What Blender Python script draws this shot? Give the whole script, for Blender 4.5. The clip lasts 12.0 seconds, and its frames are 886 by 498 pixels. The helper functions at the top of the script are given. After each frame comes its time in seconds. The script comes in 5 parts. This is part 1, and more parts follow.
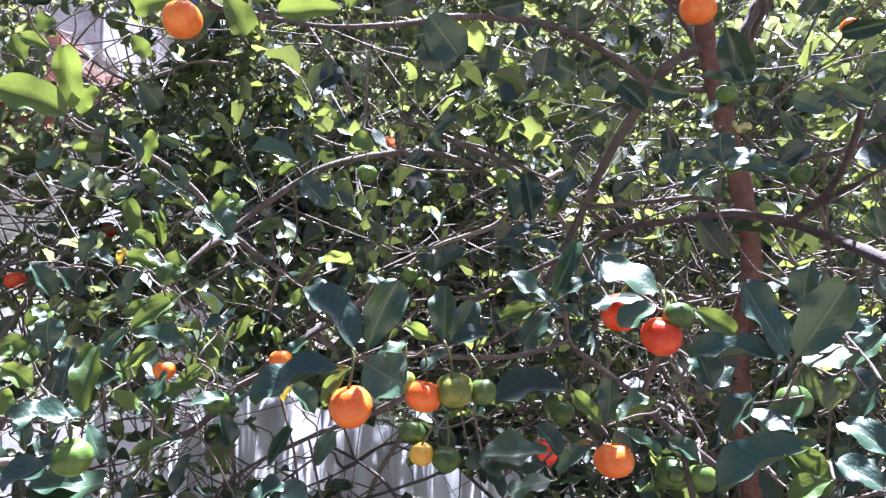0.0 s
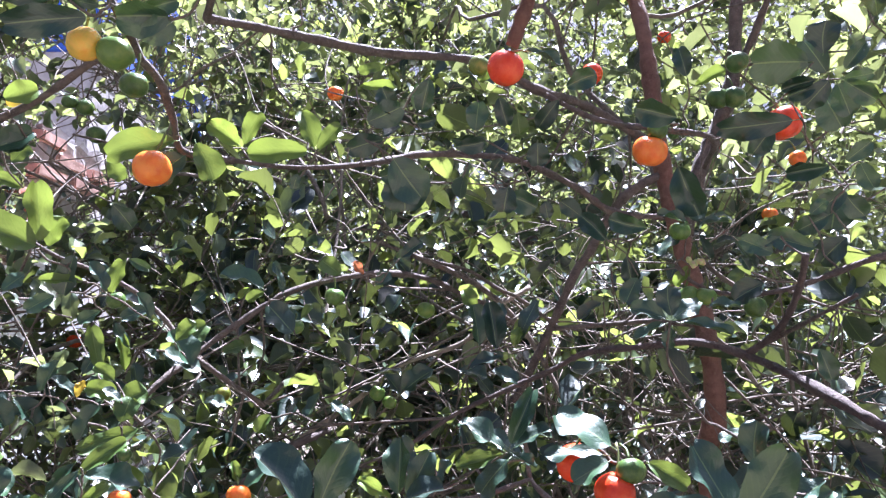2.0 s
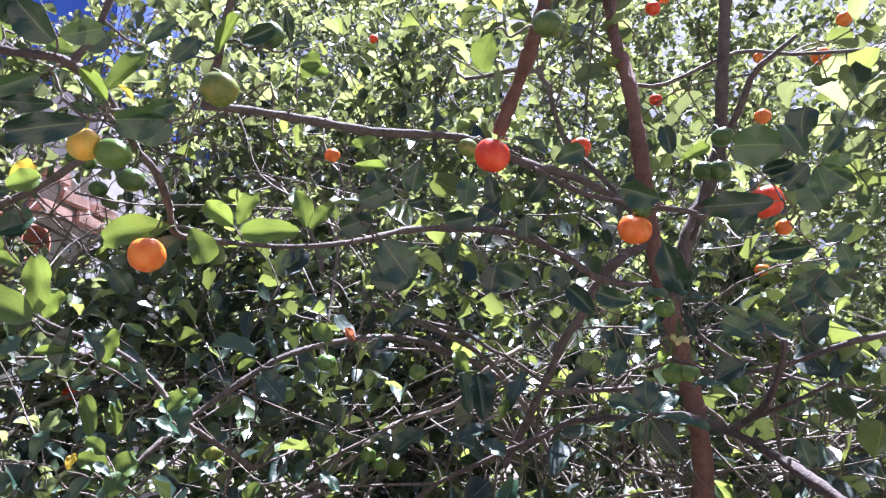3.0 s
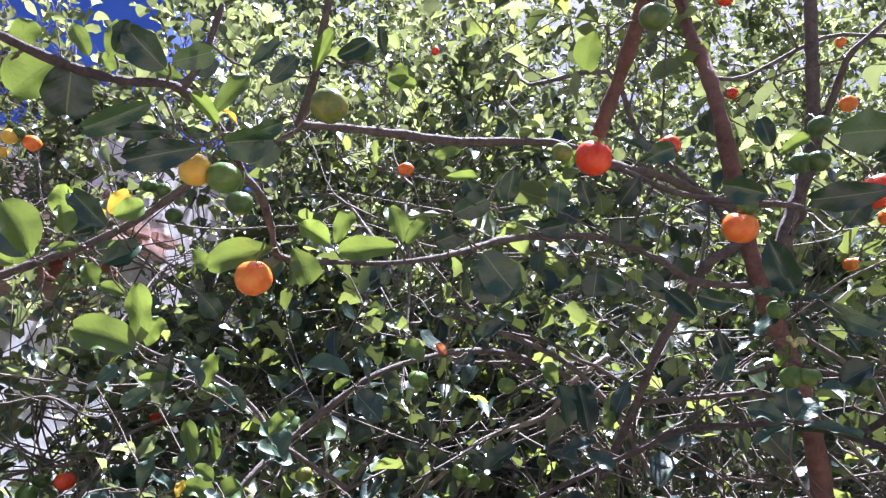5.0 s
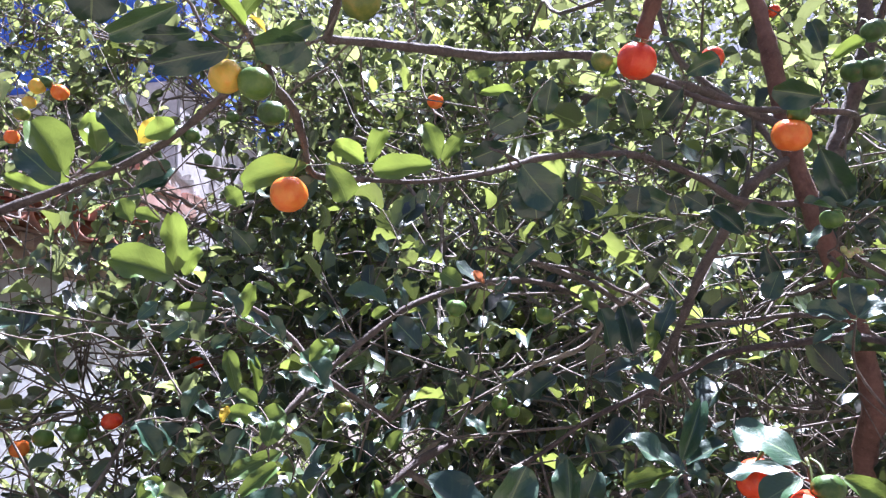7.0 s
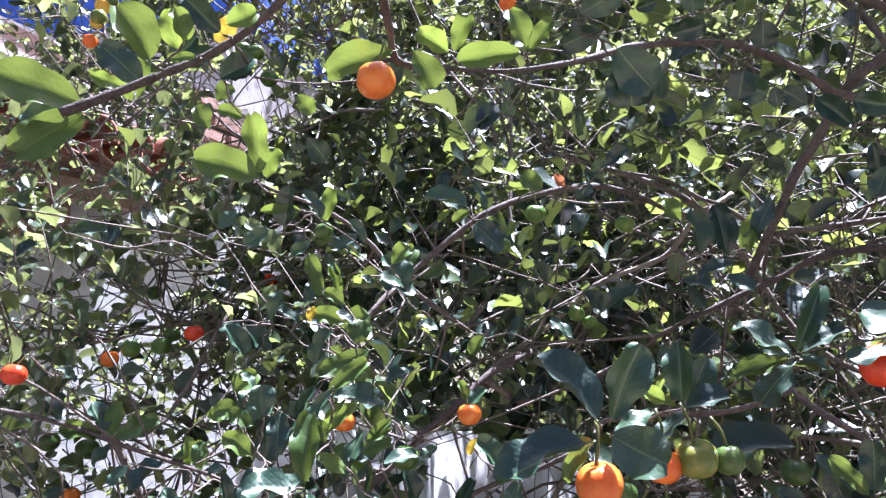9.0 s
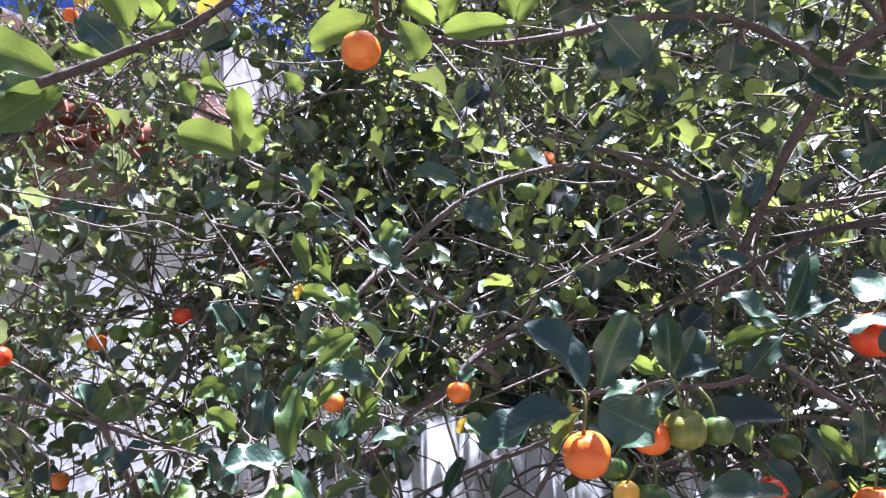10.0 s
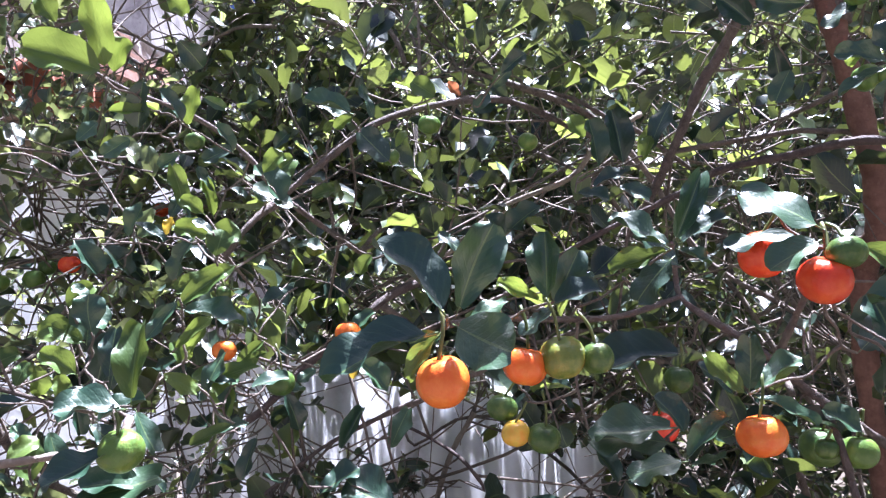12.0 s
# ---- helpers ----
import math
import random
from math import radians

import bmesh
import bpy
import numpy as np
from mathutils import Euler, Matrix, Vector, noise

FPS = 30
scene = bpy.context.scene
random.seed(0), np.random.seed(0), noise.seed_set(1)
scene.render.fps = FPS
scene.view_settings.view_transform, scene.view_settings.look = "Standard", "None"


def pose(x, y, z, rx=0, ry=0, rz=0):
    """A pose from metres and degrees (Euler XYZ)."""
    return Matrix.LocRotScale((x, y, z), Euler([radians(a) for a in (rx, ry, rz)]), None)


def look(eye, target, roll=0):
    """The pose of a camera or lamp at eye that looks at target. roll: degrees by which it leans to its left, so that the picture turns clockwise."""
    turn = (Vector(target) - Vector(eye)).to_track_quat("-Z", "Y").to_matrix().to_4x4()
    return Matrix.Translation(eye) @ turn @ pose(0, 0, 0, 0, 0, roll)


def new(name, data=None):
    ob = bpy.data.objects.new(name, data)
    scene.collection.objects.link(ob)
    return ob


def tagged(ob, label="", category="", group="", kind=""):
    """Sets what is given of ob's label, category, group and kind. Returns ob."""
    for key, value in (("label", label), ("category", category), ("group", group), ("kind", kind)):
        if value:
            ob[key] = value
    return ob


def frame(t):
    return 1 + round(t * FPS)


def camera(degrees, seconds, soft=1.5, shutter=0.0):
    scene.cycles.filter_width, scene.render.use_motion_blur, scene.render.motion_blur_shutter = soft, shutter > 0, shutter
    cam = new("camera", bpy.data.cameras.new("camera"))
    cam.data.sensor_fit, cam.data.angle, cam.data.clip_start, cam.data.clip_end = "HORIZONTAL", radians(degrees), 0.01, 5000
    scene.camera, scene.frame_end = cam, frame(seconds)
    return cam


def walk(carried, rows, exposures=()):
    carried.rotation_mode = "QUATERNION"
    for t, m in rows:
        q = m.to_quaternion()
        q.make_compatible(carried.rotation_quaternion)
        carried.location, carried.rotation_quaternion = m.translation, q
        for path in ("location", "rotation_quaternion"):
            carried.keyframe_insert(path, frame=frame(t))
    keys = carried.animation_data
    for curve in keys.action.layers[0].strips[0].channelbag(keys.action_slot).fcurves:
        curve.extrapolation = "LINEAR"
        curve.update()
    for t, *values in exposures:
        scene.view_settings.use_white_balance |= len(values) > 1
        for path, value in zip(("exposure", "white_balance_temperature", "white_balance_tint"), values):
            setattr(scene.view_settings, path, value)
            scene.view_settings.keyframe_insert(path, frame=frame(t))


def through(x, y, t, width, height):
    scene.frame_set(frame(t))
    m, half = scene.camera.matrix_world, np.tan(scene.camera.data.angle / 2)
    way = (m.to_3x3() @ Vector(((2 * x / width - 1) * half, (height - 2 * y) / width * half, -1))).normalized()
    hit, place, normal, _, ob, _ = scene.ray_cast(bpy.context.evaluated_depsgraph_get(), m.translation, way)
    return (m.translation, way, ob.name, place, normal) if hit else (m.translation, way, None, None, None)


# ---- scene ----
cam = camera(64.68, 12.0, 1.3)
PATH = [
    (0, (0.0480, 0.0361, 1.5331), (0.0142, 1.0330, 1.6052), 0.14),
    (0.5, (0.0497, 0.0288, 1.5426), (0.0184, 1.0226, 1.6492), 0.54),
    (1, (0.0477, 0.0282, 1.5471), (0.0231, 1.0184, 1.6844), 1.07),
    (1.5, (0.0516, 0.0300, 1.5515), (0.0390, 1.0179, 1.7066), 1.05),
    (2, (0.0599, 0.0244, 1.5636), (0.0547, 1.0049, 1.7602), 0.31),
    (2.5, (0.0667, 0.0159, 1.5780), (0.0653, 0.9915, 1.7978), 0.63),
    (3, (0.0691, 0.0063, 1.5934), (0.0612, 0.9770, 1.8337), 0.94),
    (3.5, (0.0585, 0.0025, 1.6022), (0.0278, 0.9677, 1.8619), 0.92),
    (3.7, (0.0520, 0.0034, 1.6018), (0.0175, 0.9682, 1.8627), 0.99),
    (5.3, (0.0307, 0.0220, 1.5940), (-0.0496, 0.9867, 1.8447), -1.23),
    (5.5, (0.0296, 0.0249, 1.5918), (-0.0505, 0.9918, 1.8339), -1.39),
    (6, (0.0315, 0.0285, 1.5854), (-0.0549, 0.9966, 1.8205), -1.45),
    (6.5, (0.0248, 0.0315, 1.5767), (-0.0845, 1.0025, 1.7895), -1.59),
    (7, (0.0232, 0.0347, 1.5739), (-0.0928, 1.0081, 1.7713), -2.06),
    (7.5, (0.0167, 0.0358, 1.5691), (-0.1329, 1.0102, 1.7369), -2.32),
    (7.7, (0.0120, 0.0387, 1.5650), (-0.1553, 1.0122, 1.7209), -2.20),
    (9.3, (-0.0036, 0.0490, 1.5500), (-0.2000, 1.0239, 1.6550), -2.07),
    (9.5, (-0.0041, 0.0497, 1.5489), (-0.2006, 1.0248, 1.6517), -2.17),
    (10, (-0.0005, 0.0553, 1.5435), (-0.1875, 1.0333, 1.6362), -2.27),
    (10.5, (0.0036, 0.0597, 1.5408), (-0.1688, 1.0413, 1.6223), -2.33),
    (11, (0.0075, 0.0711, 1.5332), (-0.1498, 1.0566, 1.5961), -2.33),
    (11.5, (0.0157, 0.0839, 1.5273), (-0.1183, 1.0736, 1.5788), -2.22),
    (12, (0.0273, 0.0963, 1.5241), (-0.0824, 1.0895, 1.5614), -2.55),
]
walk(cam, [(t, look(eye, target, roll)) for t, eye, target, roll in PATH], [(0, 2.77, 5190, 24), (2.0, 2.68, 5190, 24), (4.0, 2.34, 5190, 24), (6.5, 2.52, 5190, 24), (9.0, 2.57, 5190, 24), (12, 2.66, 5215, 24)])

# ---- world, sun, exposure ----
SUN_ELEVATION, SUN_AZIMUTH = 66.0, 22.0        # degrees; azimuth clockwise from +y
world = bpy.data.worlds.new("world")
scene.world = world
world.use_nodes = True
wn = world.node_tree
sky = wn.nodes.new("ShaderNodeTexSky")
sky.sky_type = "NISHITA"
sky.sun_disc = False
sky.sun_elevation = radians(SUN_ELEVATION)
sky.sun_rotation = radians(SUN_AZIMUTH)
sky.air_density, sky.dust_density = 1.0, 9.0
wn.nodes["Background"].inputs["Strength"].default_value = 0.021
wn.links.new(sky.outputs["Color"], wn.nodes["Background"].inputs["Color"])

sun = new("sun", bpy.data.lights.new("sun", "SUN"))
sun.data.energy, sun.data.angle, sun.data.color = 5.0, radians(0.53), (1.0, 0.95, 0.86)
az, el = radians(SUN_AZIMUTH), radians(SUN_ELEVATION)
sun_way = Vector((math.sin(az) * math.cos(el), math.cos(az) * math.cos(el), math.sin(el)))
sun.matrix_world = look(sun_way * 20, (0, 0, 0))
scene.view_settings.exposure = 1.6


# ---- materials ----
def material(name):
    mat = bpy.data.materials.new(name)
    mat.use_nodes = True
    nt = mat.node_tree
    return mat, nt, nt.nodes["Principled BSDF"], nt.nodes["Material Output"]


def node(nt, kind, **inputs):
    n = nt.nodes.new("ShaderNode" + kind)
    for key, value in inputs.items():
        n.inputs[key].default_value = value
    return n


def ramp(nt, source, *stops):
    r = nt.nodes.new("ShaderNodeValToRGB")
    while len(r.color_ramp.elements) < len(stops):
        r.color_ramp.elements.new(0.5)
    for e, (at, colour) in zip(r.color_ramp.elements, stops):
        e.position, e.color = at, (*colour, 1)
    nt.links.new(source, r.inputs["Fac"])
    return r.outputs["Color"]


def noise_tex(nt, scale, detail=4.0, rough=0.6, vector=None):
    n = node(nt, "TexNoise", Scale=scale, Detail=detail, Roughness=rough)
    if vector is None:
        vector = nt.nodes.new("ShaderNodeTexCoord").outputs["Object"]
    nt.links.new(vector, n.inputs["Vector"])
    return n.outputs["Fac"]


def mix(nt, mode, fac, a, b):
    m = nt.nodes.new("ShaderNodeMix")
    m.data_type, m.blend_type = "RGBA", mode
    for value, slot in ((fac, 0), (a, 6), (b, 7)):
        if hasattr(value, "links"):
            nt.links.new(value, m.inputs[slot])
        else:
            m.inputs[slot].default_value = value if slot == 0 else (*value, 1)
    return m.outputs[2]


def calc(nt, op, a, b=0.0):
    m = nt.nodes.new("ShaderNodeMath")
    m.operation = op
    for n, value in enumerate((a, b)):
        if hasattr(value, "links"):
            nt.links.new(value, m.inputs[n])
        else:
            m.inputs[n].default_value = value
    return m.outputs[0]


def bump(nt, bsdf, height, strength, distance):
    b = node(nt, "Bump", Strength=strength, Distance=distance)
    nt.links.new(height, b.inputs["Height"])
    nt.links.new(b.outputs["Normal"], bsdf.inputs["Normal"])
    return b.outputs["Normal"]


def leaf_material(name, dark, mid, light, through, share=(0.1, 0.1, 0.1), rough=0.4, gloss=0.5):
    """A leaf blade: glossy top coat, pale midrib and side veins, light shining through; varied leaf by leaf."""
    mat, nt, bsdf, out = material(name)
    vary = calc(nt, "FRACT", calc(nt, "ADD", nt.nodes.new("ShaderNodeObjectInfo").outputs["Random"],
                                  nt.nodes.new("ShaderNodeNewGeometry").outputs["Random Per Island"]))
    colour = ramp(nt, vary, (0.0, dark), (0.55, mid), (1.0, light))
    uv = nt.nodes.new("ShaderNodeUVMap")
    part_xy = nt.nodes.new("ShaderNodeSeparateXYZ")
    nt.links.new(uv.outputs["UV"], part_xy.inputs["Vector"])
    across = calc(nt, "ABSOLUTE", calc(nt, "SUBTRACT", part_xy.outputs["X"], 0.5))
    rib = calc(nt, "LESS_THAN", across, 0.022)
    slanted = calc(nt, "SUBTRACT", part_xy.outputs["Y"], calc(nt, "MULTIPLY", across, 0.7))
    veins = calc(nt, "POWER", calc(nt, "ABSOLUTE", calc(nt, "SINE", calc(nt, "MULTIPLY", slanted, 24.0))), 14.0)
    blotch = noise_tex(nt, 5.0, 4, 0.6, uv.outputs["UV"])
    colour = mix(nt, "MULTIPLY", 0.35, colour, ramp(nt, blotch, (0.3, (0.6, 0.65, 0.6)), (0.7, (1.0, 1.0, 1.0))))
    colour = mix(nt, "MIX", calc(nt, "ADD", calc(nt, "MULTIPLY", rib, 0.5), calc(nt, "MULTIPLY", veins, 0.05)), colour, (0.22, 0.30, 0.10))
    nt.links.new(colour, bsdf.inputs["Base Color"])
    bsdf.inputs["Roughness"].default_value = rough
    bsdf.inputs["Specular IOR Level"].default_value = gloss
    normal = bump(nt, bsdf, calc(nt, "ADD", calc(nt, "MULTIPLY", veins, -0.05), calc(nt, "MULTIPLY", blotch, 0.7)), 0.5, 0.0014)
    shine = nt.nodes.new("ShaderNodeBsdfTranslucent")
    nt.links.new(mix(nt, "MULTIPLY", 1.0, ramp(nt, vary, (0.0, tuple(0.75 * c for c in through)), (1.0, tuple(1.15 * c for c in through))),
                     ramp(nt, calc(nt, "ADD", calc(nt, "MULTIPLY", rib, 0.7), calc(nt, "MULTIPLY", veins, 0.12)), (0.0, (1, 1, 1)), (1.0, (0.55, 0.6, 0.4)))), shine.inputs["Color"])
    nt.links.new(normal, shine.inputs["Normal"])
    both = nt.nodes.new("ShaderNodeMixShader")
    nt.links.new(ramp(nt, vary, (0.0, (share[0],) * 3), (0.6, (share[1],) * 3), (1.0, (share[2],) * 3)), both.inputs["Fac"])
    nt.links.new(bsdf.outputs["BSDF"], both.inputs[1])
    nt.links.new(shine.outputs["BSDF"], both.inputs[2])
    nt.links.new(both.outputs["Shader"], out.inputs["Surface"])
    return mat


GREEN_LEAF = leaf_material("green_leaf", (0.013, 0.042, 0.024), (0.025, 0.069, 0.037), (0.050, 0.110, 0.046), (0.42, 0.58, 0.09), (0.002, 0.005, 0.014), 0.38, 1.0)
# Paler, more see-through blade: light from behind is put into its colour.
BACKLIT_LEAF = leaf_material("backlit_leaf", (0.06, 0.11, 0.03), (0.09, 0.15, 0.035), (0.12, 0.18, 0.04), (0.50, 0.64, 0.09), (0.09, 0.13, 0.18), 0.38)
# One small leaf in two tones: darker for shade, lighter where sun falls.
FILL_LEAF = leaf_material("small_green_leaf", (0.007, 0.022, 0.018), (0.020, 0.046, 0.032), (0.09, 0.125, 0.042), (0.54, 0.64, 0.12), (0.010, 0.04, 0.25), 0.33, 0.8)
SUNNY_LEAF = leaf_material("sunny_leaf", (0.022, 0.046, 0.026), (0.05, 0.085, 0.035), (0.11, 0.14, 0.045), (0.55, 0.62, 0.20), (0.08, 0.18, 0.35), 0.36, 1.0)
YELLOW = leaf_material("yellow_leaf", (0.50, 0.33, 0.03), (0.60, 0.42, 0.04), (0.62, 0.5, 0.06), (0.85, 0.6, 0.06), (0.3, 0.3, 0.3))
DRY = leaf_material("dry_leaf", (0.28, 0.09, 0.03), (0.36, 0.13, 0.05), (0.42, 0.18, 0.08), (0.6, 0.2, 0.08), (0.3, 0.3, 0.3))


def bark_material(name, dark, light, speck, scale=60.0):
    mat, nt, bsdf, out = material(name)
    grain = noise_tex(nt, scale * 2.2, 8, 0.75)
    broad = noise_tex(nt, scale * 0.15, 3, 0.6)
    colour = ramp(nt, calc(nt, "ADD", calc(nt, "MULTIPLY", grain, 0.6), calc(nt, "MULTIPLY", broad, 0.4)), (0.36, dark), (0.62, light))
    vor = node(nt, "TexVoronoi", Scale=scale * 5)
    nt.links.new(nt.nodes.new("ShaderNodeTexCoord").outputs["Object"], vor.inputs["Vector"])
    dots = calc(nt, "LESS_THAN", vor.outputs["Distance"], 0.2)
    colour = mix(nt, "MIX", calc(nt, "MULTIPLY", dots, 0.22), colour, speck)
    nt.links.new(colour, bsdf.inputs["Base Color"])
    bsdf.inputs["Roughness"].default_value = 0.8
    fissure = noise_tex(nt, scale * 5, 5, 0.7)
    bump(nt, bsdf, calc(nt, "ADD", calc(nt, "ADD", grain, calc(nt, "MULTIPLY", fissure, 0.8)), calc(nt, "MULTIPLY", dots, 0.4)), 1.0, 0.0022)
    return mat


BARK = bark_material("grey_brown_bark", (0.06, 0.045, 0.038), (0.22, 0.175, 0.15), (0.38, 0.34, 0.30))
DARK = bark_material("dark_bark", (0.055, 0.04, 0.038), (0.17, 0.13, 0.115), (0.27, 0.23, 0.2))
PALE = bark_material("pale_bark", (0.22, 0.17, 0.14), (0.44, 0.37, 0.30), (0.55, 0.5, 0.43))
RED = bark_material("reddish_bark", (0.11, 0.052, 0.036), (0.28, 0.15, 0.108), (0.34, 0.22, 0.17), 40.0)
TWIG_BARK = bark_material("twig_bark", (0.075, 0.056, 0.045), (0.29, 0.24, 0.195), (0.46, 0.42, 0.38))


def skin_material(name, a, b, c, gloss=0.24):
    """Cherry skin: blotched colour, tiny pores, a waxy shine."""
    mat, nt, bsdf, out = material(name)
    info = nt.nodes.new("ShaderNodeObjectInfo").outputs["Random"]
    place = nt.nodes.new("ShaderNodeTexCoord").outputs["Object"]
    shift = nt.nodes.new("ShaderNodeVectorMath")
    shift.operation = "ADD"
    nt.links.new(place, shift.inputs[0])
    nt.links.new(info, shift.inputs[1])
    broad = noise_tex(nt, 1.4, 3, 0.55, shift.outputs["Vector"])
    colour = ramp(nt, calc(nt, "ADD", broad, calc(nt, "MULTIPLY", calc(nt, "SUBTRACT", info, 0.5), 0.18)), (0.32, a), (0.52, b), (0.72, c))
    pores = node(nt, "TexVoronoi", Scale=16.0)
    nt.links.new(shift.outputs["Vector"], pores.inputs["Vector"])
    spots = calc(nt, "LESS_THAN", pores.outputs["Distance"], 0.1)
    colour = mix(nt, "MIX", calc(nt, "MULTIPLY", spots, 0.35), colour, tuple(min(1, 1.3 * v + 0.05) for v in c))
    nt.links.new(colour, bsdf.inputs["Base Color"])
    bsdf.inputs["Roughness"].default_value = gloss
    bsdf.inputs["Specular IOR Level"].default_value = 0.5
    bsdf.inputs["Subsurface Weight"].default_value = 0.25
    bsdf.inputs["Subsurface Scale"].default_value = 0.004
    bsdf.inputs["Subsurface Radius"].default_value = (1.0, 0.5, 0.25)
    bump(nt, bsdf, noise_tex(nt, 9.0, 4, 0.5, shift.outputs["Vector"]), 0.12, 0.01)
    return mat


SKINS = {
    "red": skin_material("red_skin", (0.72, 0.050, 0.016), (0.81, 0.088, 0.022), (0.86, 0.14, 0.03)),
    "orange": skin_material("orange_skin", (0.86, 0.17, 0.022), (0.90, 0.235, 0.032), (0.92, 0.315, 0.045)),
    "yellow": skin_material("yellow_skin", (0.72, 0.50, 0.07), (0.86, 0.54, 0.07), (0.90, 0.46, 0.06)),
    "olive": skin_material("olive_skin", (0.13, 0.18, 0.035), (0.20, 0.24, 0.045), (0.34, 0.30, 0.06)),
    "lime": skin_material("lime_skin", (0.10, 0.18, 0.035), (0.14, 0.235, 0.045), (0.21, 0.285, 0.055), 0.3),
    "green": skin_material("green_skin", (0.05, 0.10, 0.022), (0.085, 0.15, 0.032), (0.15, 0.21, 0.048), 0.32),
}
STALK = leaf_material("stalk_green", (0.10, 0.14, 0.03), (0.14, 0.18, 0.05), (0.2, 0.2, 0.06), (0.2, 0.25, 0.05), (0.1, 0.1, 0.1), 0.5)
BUD = skin_material("bud_skin", (0.45, 0.5, 0.18), (0.6, 0.6, 0.25), (0.7, 0.35, 0.3), 0.5)


def rough_material(name, a, b, scale, roughness=0.9, relief=0.01, stain=None):
    mat, nt, bsdf, out = material(name)
    fine, broad = noise_tex(nt, scale, 8, 0.65), noise_tex(nt, scale * 0.12, 4, 0.6)
    colour = ramp(nt, calc(nt, "ADD", calc(nt, "MULTIPLY", fine, 0.5), calc(nt, "MULTIPLY", broad, 0.5)), (0.35, a), (0.65, b))
    if stain:
        colour = mix(nt, "MIX", ramp(nt, noise_tex(nt, scale * 0.3, 6, 0.7), (0.54, (0, 0, 0)), (0.66, (0.8, 0.8, 0.8))), colour, stain)
    nt.links.new(colour, bsdf.inputs["Base Color"])
    bsdf.inputs["Roughness"].default_value = roughness
    bump(nt, bsdf, fine, 0.6, relief)
    return mat


WHITEWASH = rough_material("whitewashed_plaster", (0.60, 0.61, 0.65), (0.78, 0.78, 0.80), 14, 0.9, 0.006, (0.50, 0.49, 0.50))
GREY_PLASTER = rough_material("weathered_grey_plaster", (0.30, 0.28, 0.29), (0.52, 0.49, 0.49), 10, 0.95, 0.01, (0.2, 0.18, 0.18))
TERRACOTTA = rough_material("terracotta", (0.30, 0.11, 0.07), (0.50, 0.22, 0.14), 25, 0.9, 0.004, (0.2, 0.13, 0.11))
BRICK = rough_material("pink_brick", (0.40, 0.22, 0.18), (0.58, 0.38, 0.32), 30, 0.95, 0.006)
OLD_WOOD = rough_material("old_eave_wood", (0.20, 0.12, 0.08), (0.42, 0.30, 0.22), 30, 0.85, 0.003)
SHEET = rough_material("whitish_fibre_sheet", (0.58, 0.58, 0.60), (0.76, 0.76, 0.77), 9, 0.6, 0.002, (0.46, 0.43, 0.42))
BLUE_PAINT = rough_material("blue_wall_paint", (0.03, 0.08, 0.42), (0.06, 0.14, 0.55), 5, 0.7, 0.003)
SOIL = rough_material("dry_soil", (0.05, 0.04, 0.03), (0.13, 0.105, 0.08), 12, 1.0, 0.02, (0.17, 0.135, 0.10))


# ---- mesh helpers ----
def mesh_of(name, verts, faces, mat, smooth=True, uvs=None):
    me = bpy.data.meshes.new(name)
    me.from_pydata(verts, [], faces)
    if smooth:
        me.polygons.foreach_set("use_smooth", [True] * len(me.polygons))
    if uvs is not None:
        layer = me.uv_layers.new(name="UVMap")
        loops = np.empty(len(me.loops), dtype=np.int32)
        me.loops.foreach_get("vertex_index", loops)
        layer.data.foreach_set("uv", np.asarray(uvs, dtype=np.float32)[loops].ravel())
    me.materials.append(mat)
    me.update()
    return me


def child(ob, parent):
    ob.parent = parent
    ob.matrix_parent_inverse = Matrix.Translation(parent.location).inverted()
    return ob


def part(name, bm, mat, parent, label=""):
    me = bpy.data.meshes.new(name)
    bm.to_mesh(me)
    bm.free()
    me.materials.append(mat)
    ob = new(name, me)
    if parent is not None:
        child(ob, parent)
    return tagged(ob, label)


def box(x0, x1, y0, y1, z0, z1, bevel=0.0, rough=0.0, cuts=0):
    bm = bmesh.new()
    bmesh.ops.create_cube(bm, size=1, matrix=Matrix.Translation(((x0 + x1) / 2, (y0 + y1) / 2, (z0 + z1) / 2)) @ Matrix.Diagonal((x1 - x0, y1 - y0, z1 - z0, 1)))
    if bevel:
        bmesh.ops.bevel(bm, geom=bm.edges[:], offset=bevel, segments=2, affect="EDGES")
    if cuts:
        bmesh.ops.subdivide_edges(bm, edges=bm.edges[:], cuts=cuts, use_grid_fill=True)
    if rough:
        for v in bm.verts:
            v.co += Vector(noise.noise_vector(v.co * 9)) * rough
    return bm


def smooth_line(points, steps=5):
    """A rounded line through the points (Catmull-Rom)."""
    p = [Vector(q) for q in points]
    p = [2 * p[0] - p[1], *p, 2 * p[-1] - p[-2]]
    line = []
    for a, b, c, d in zip(p, p[1:], p[2:], p[3:]):
        for n in range(steps):
            t = n / steps
            line.append(0.5 * (2 * b + (c - a) * t + (2 * a - 5 * b + 4 * c - d) * t * t + (3 * b - a - 3 * c + d) * t ** 3))
    return line + [p[-2]]


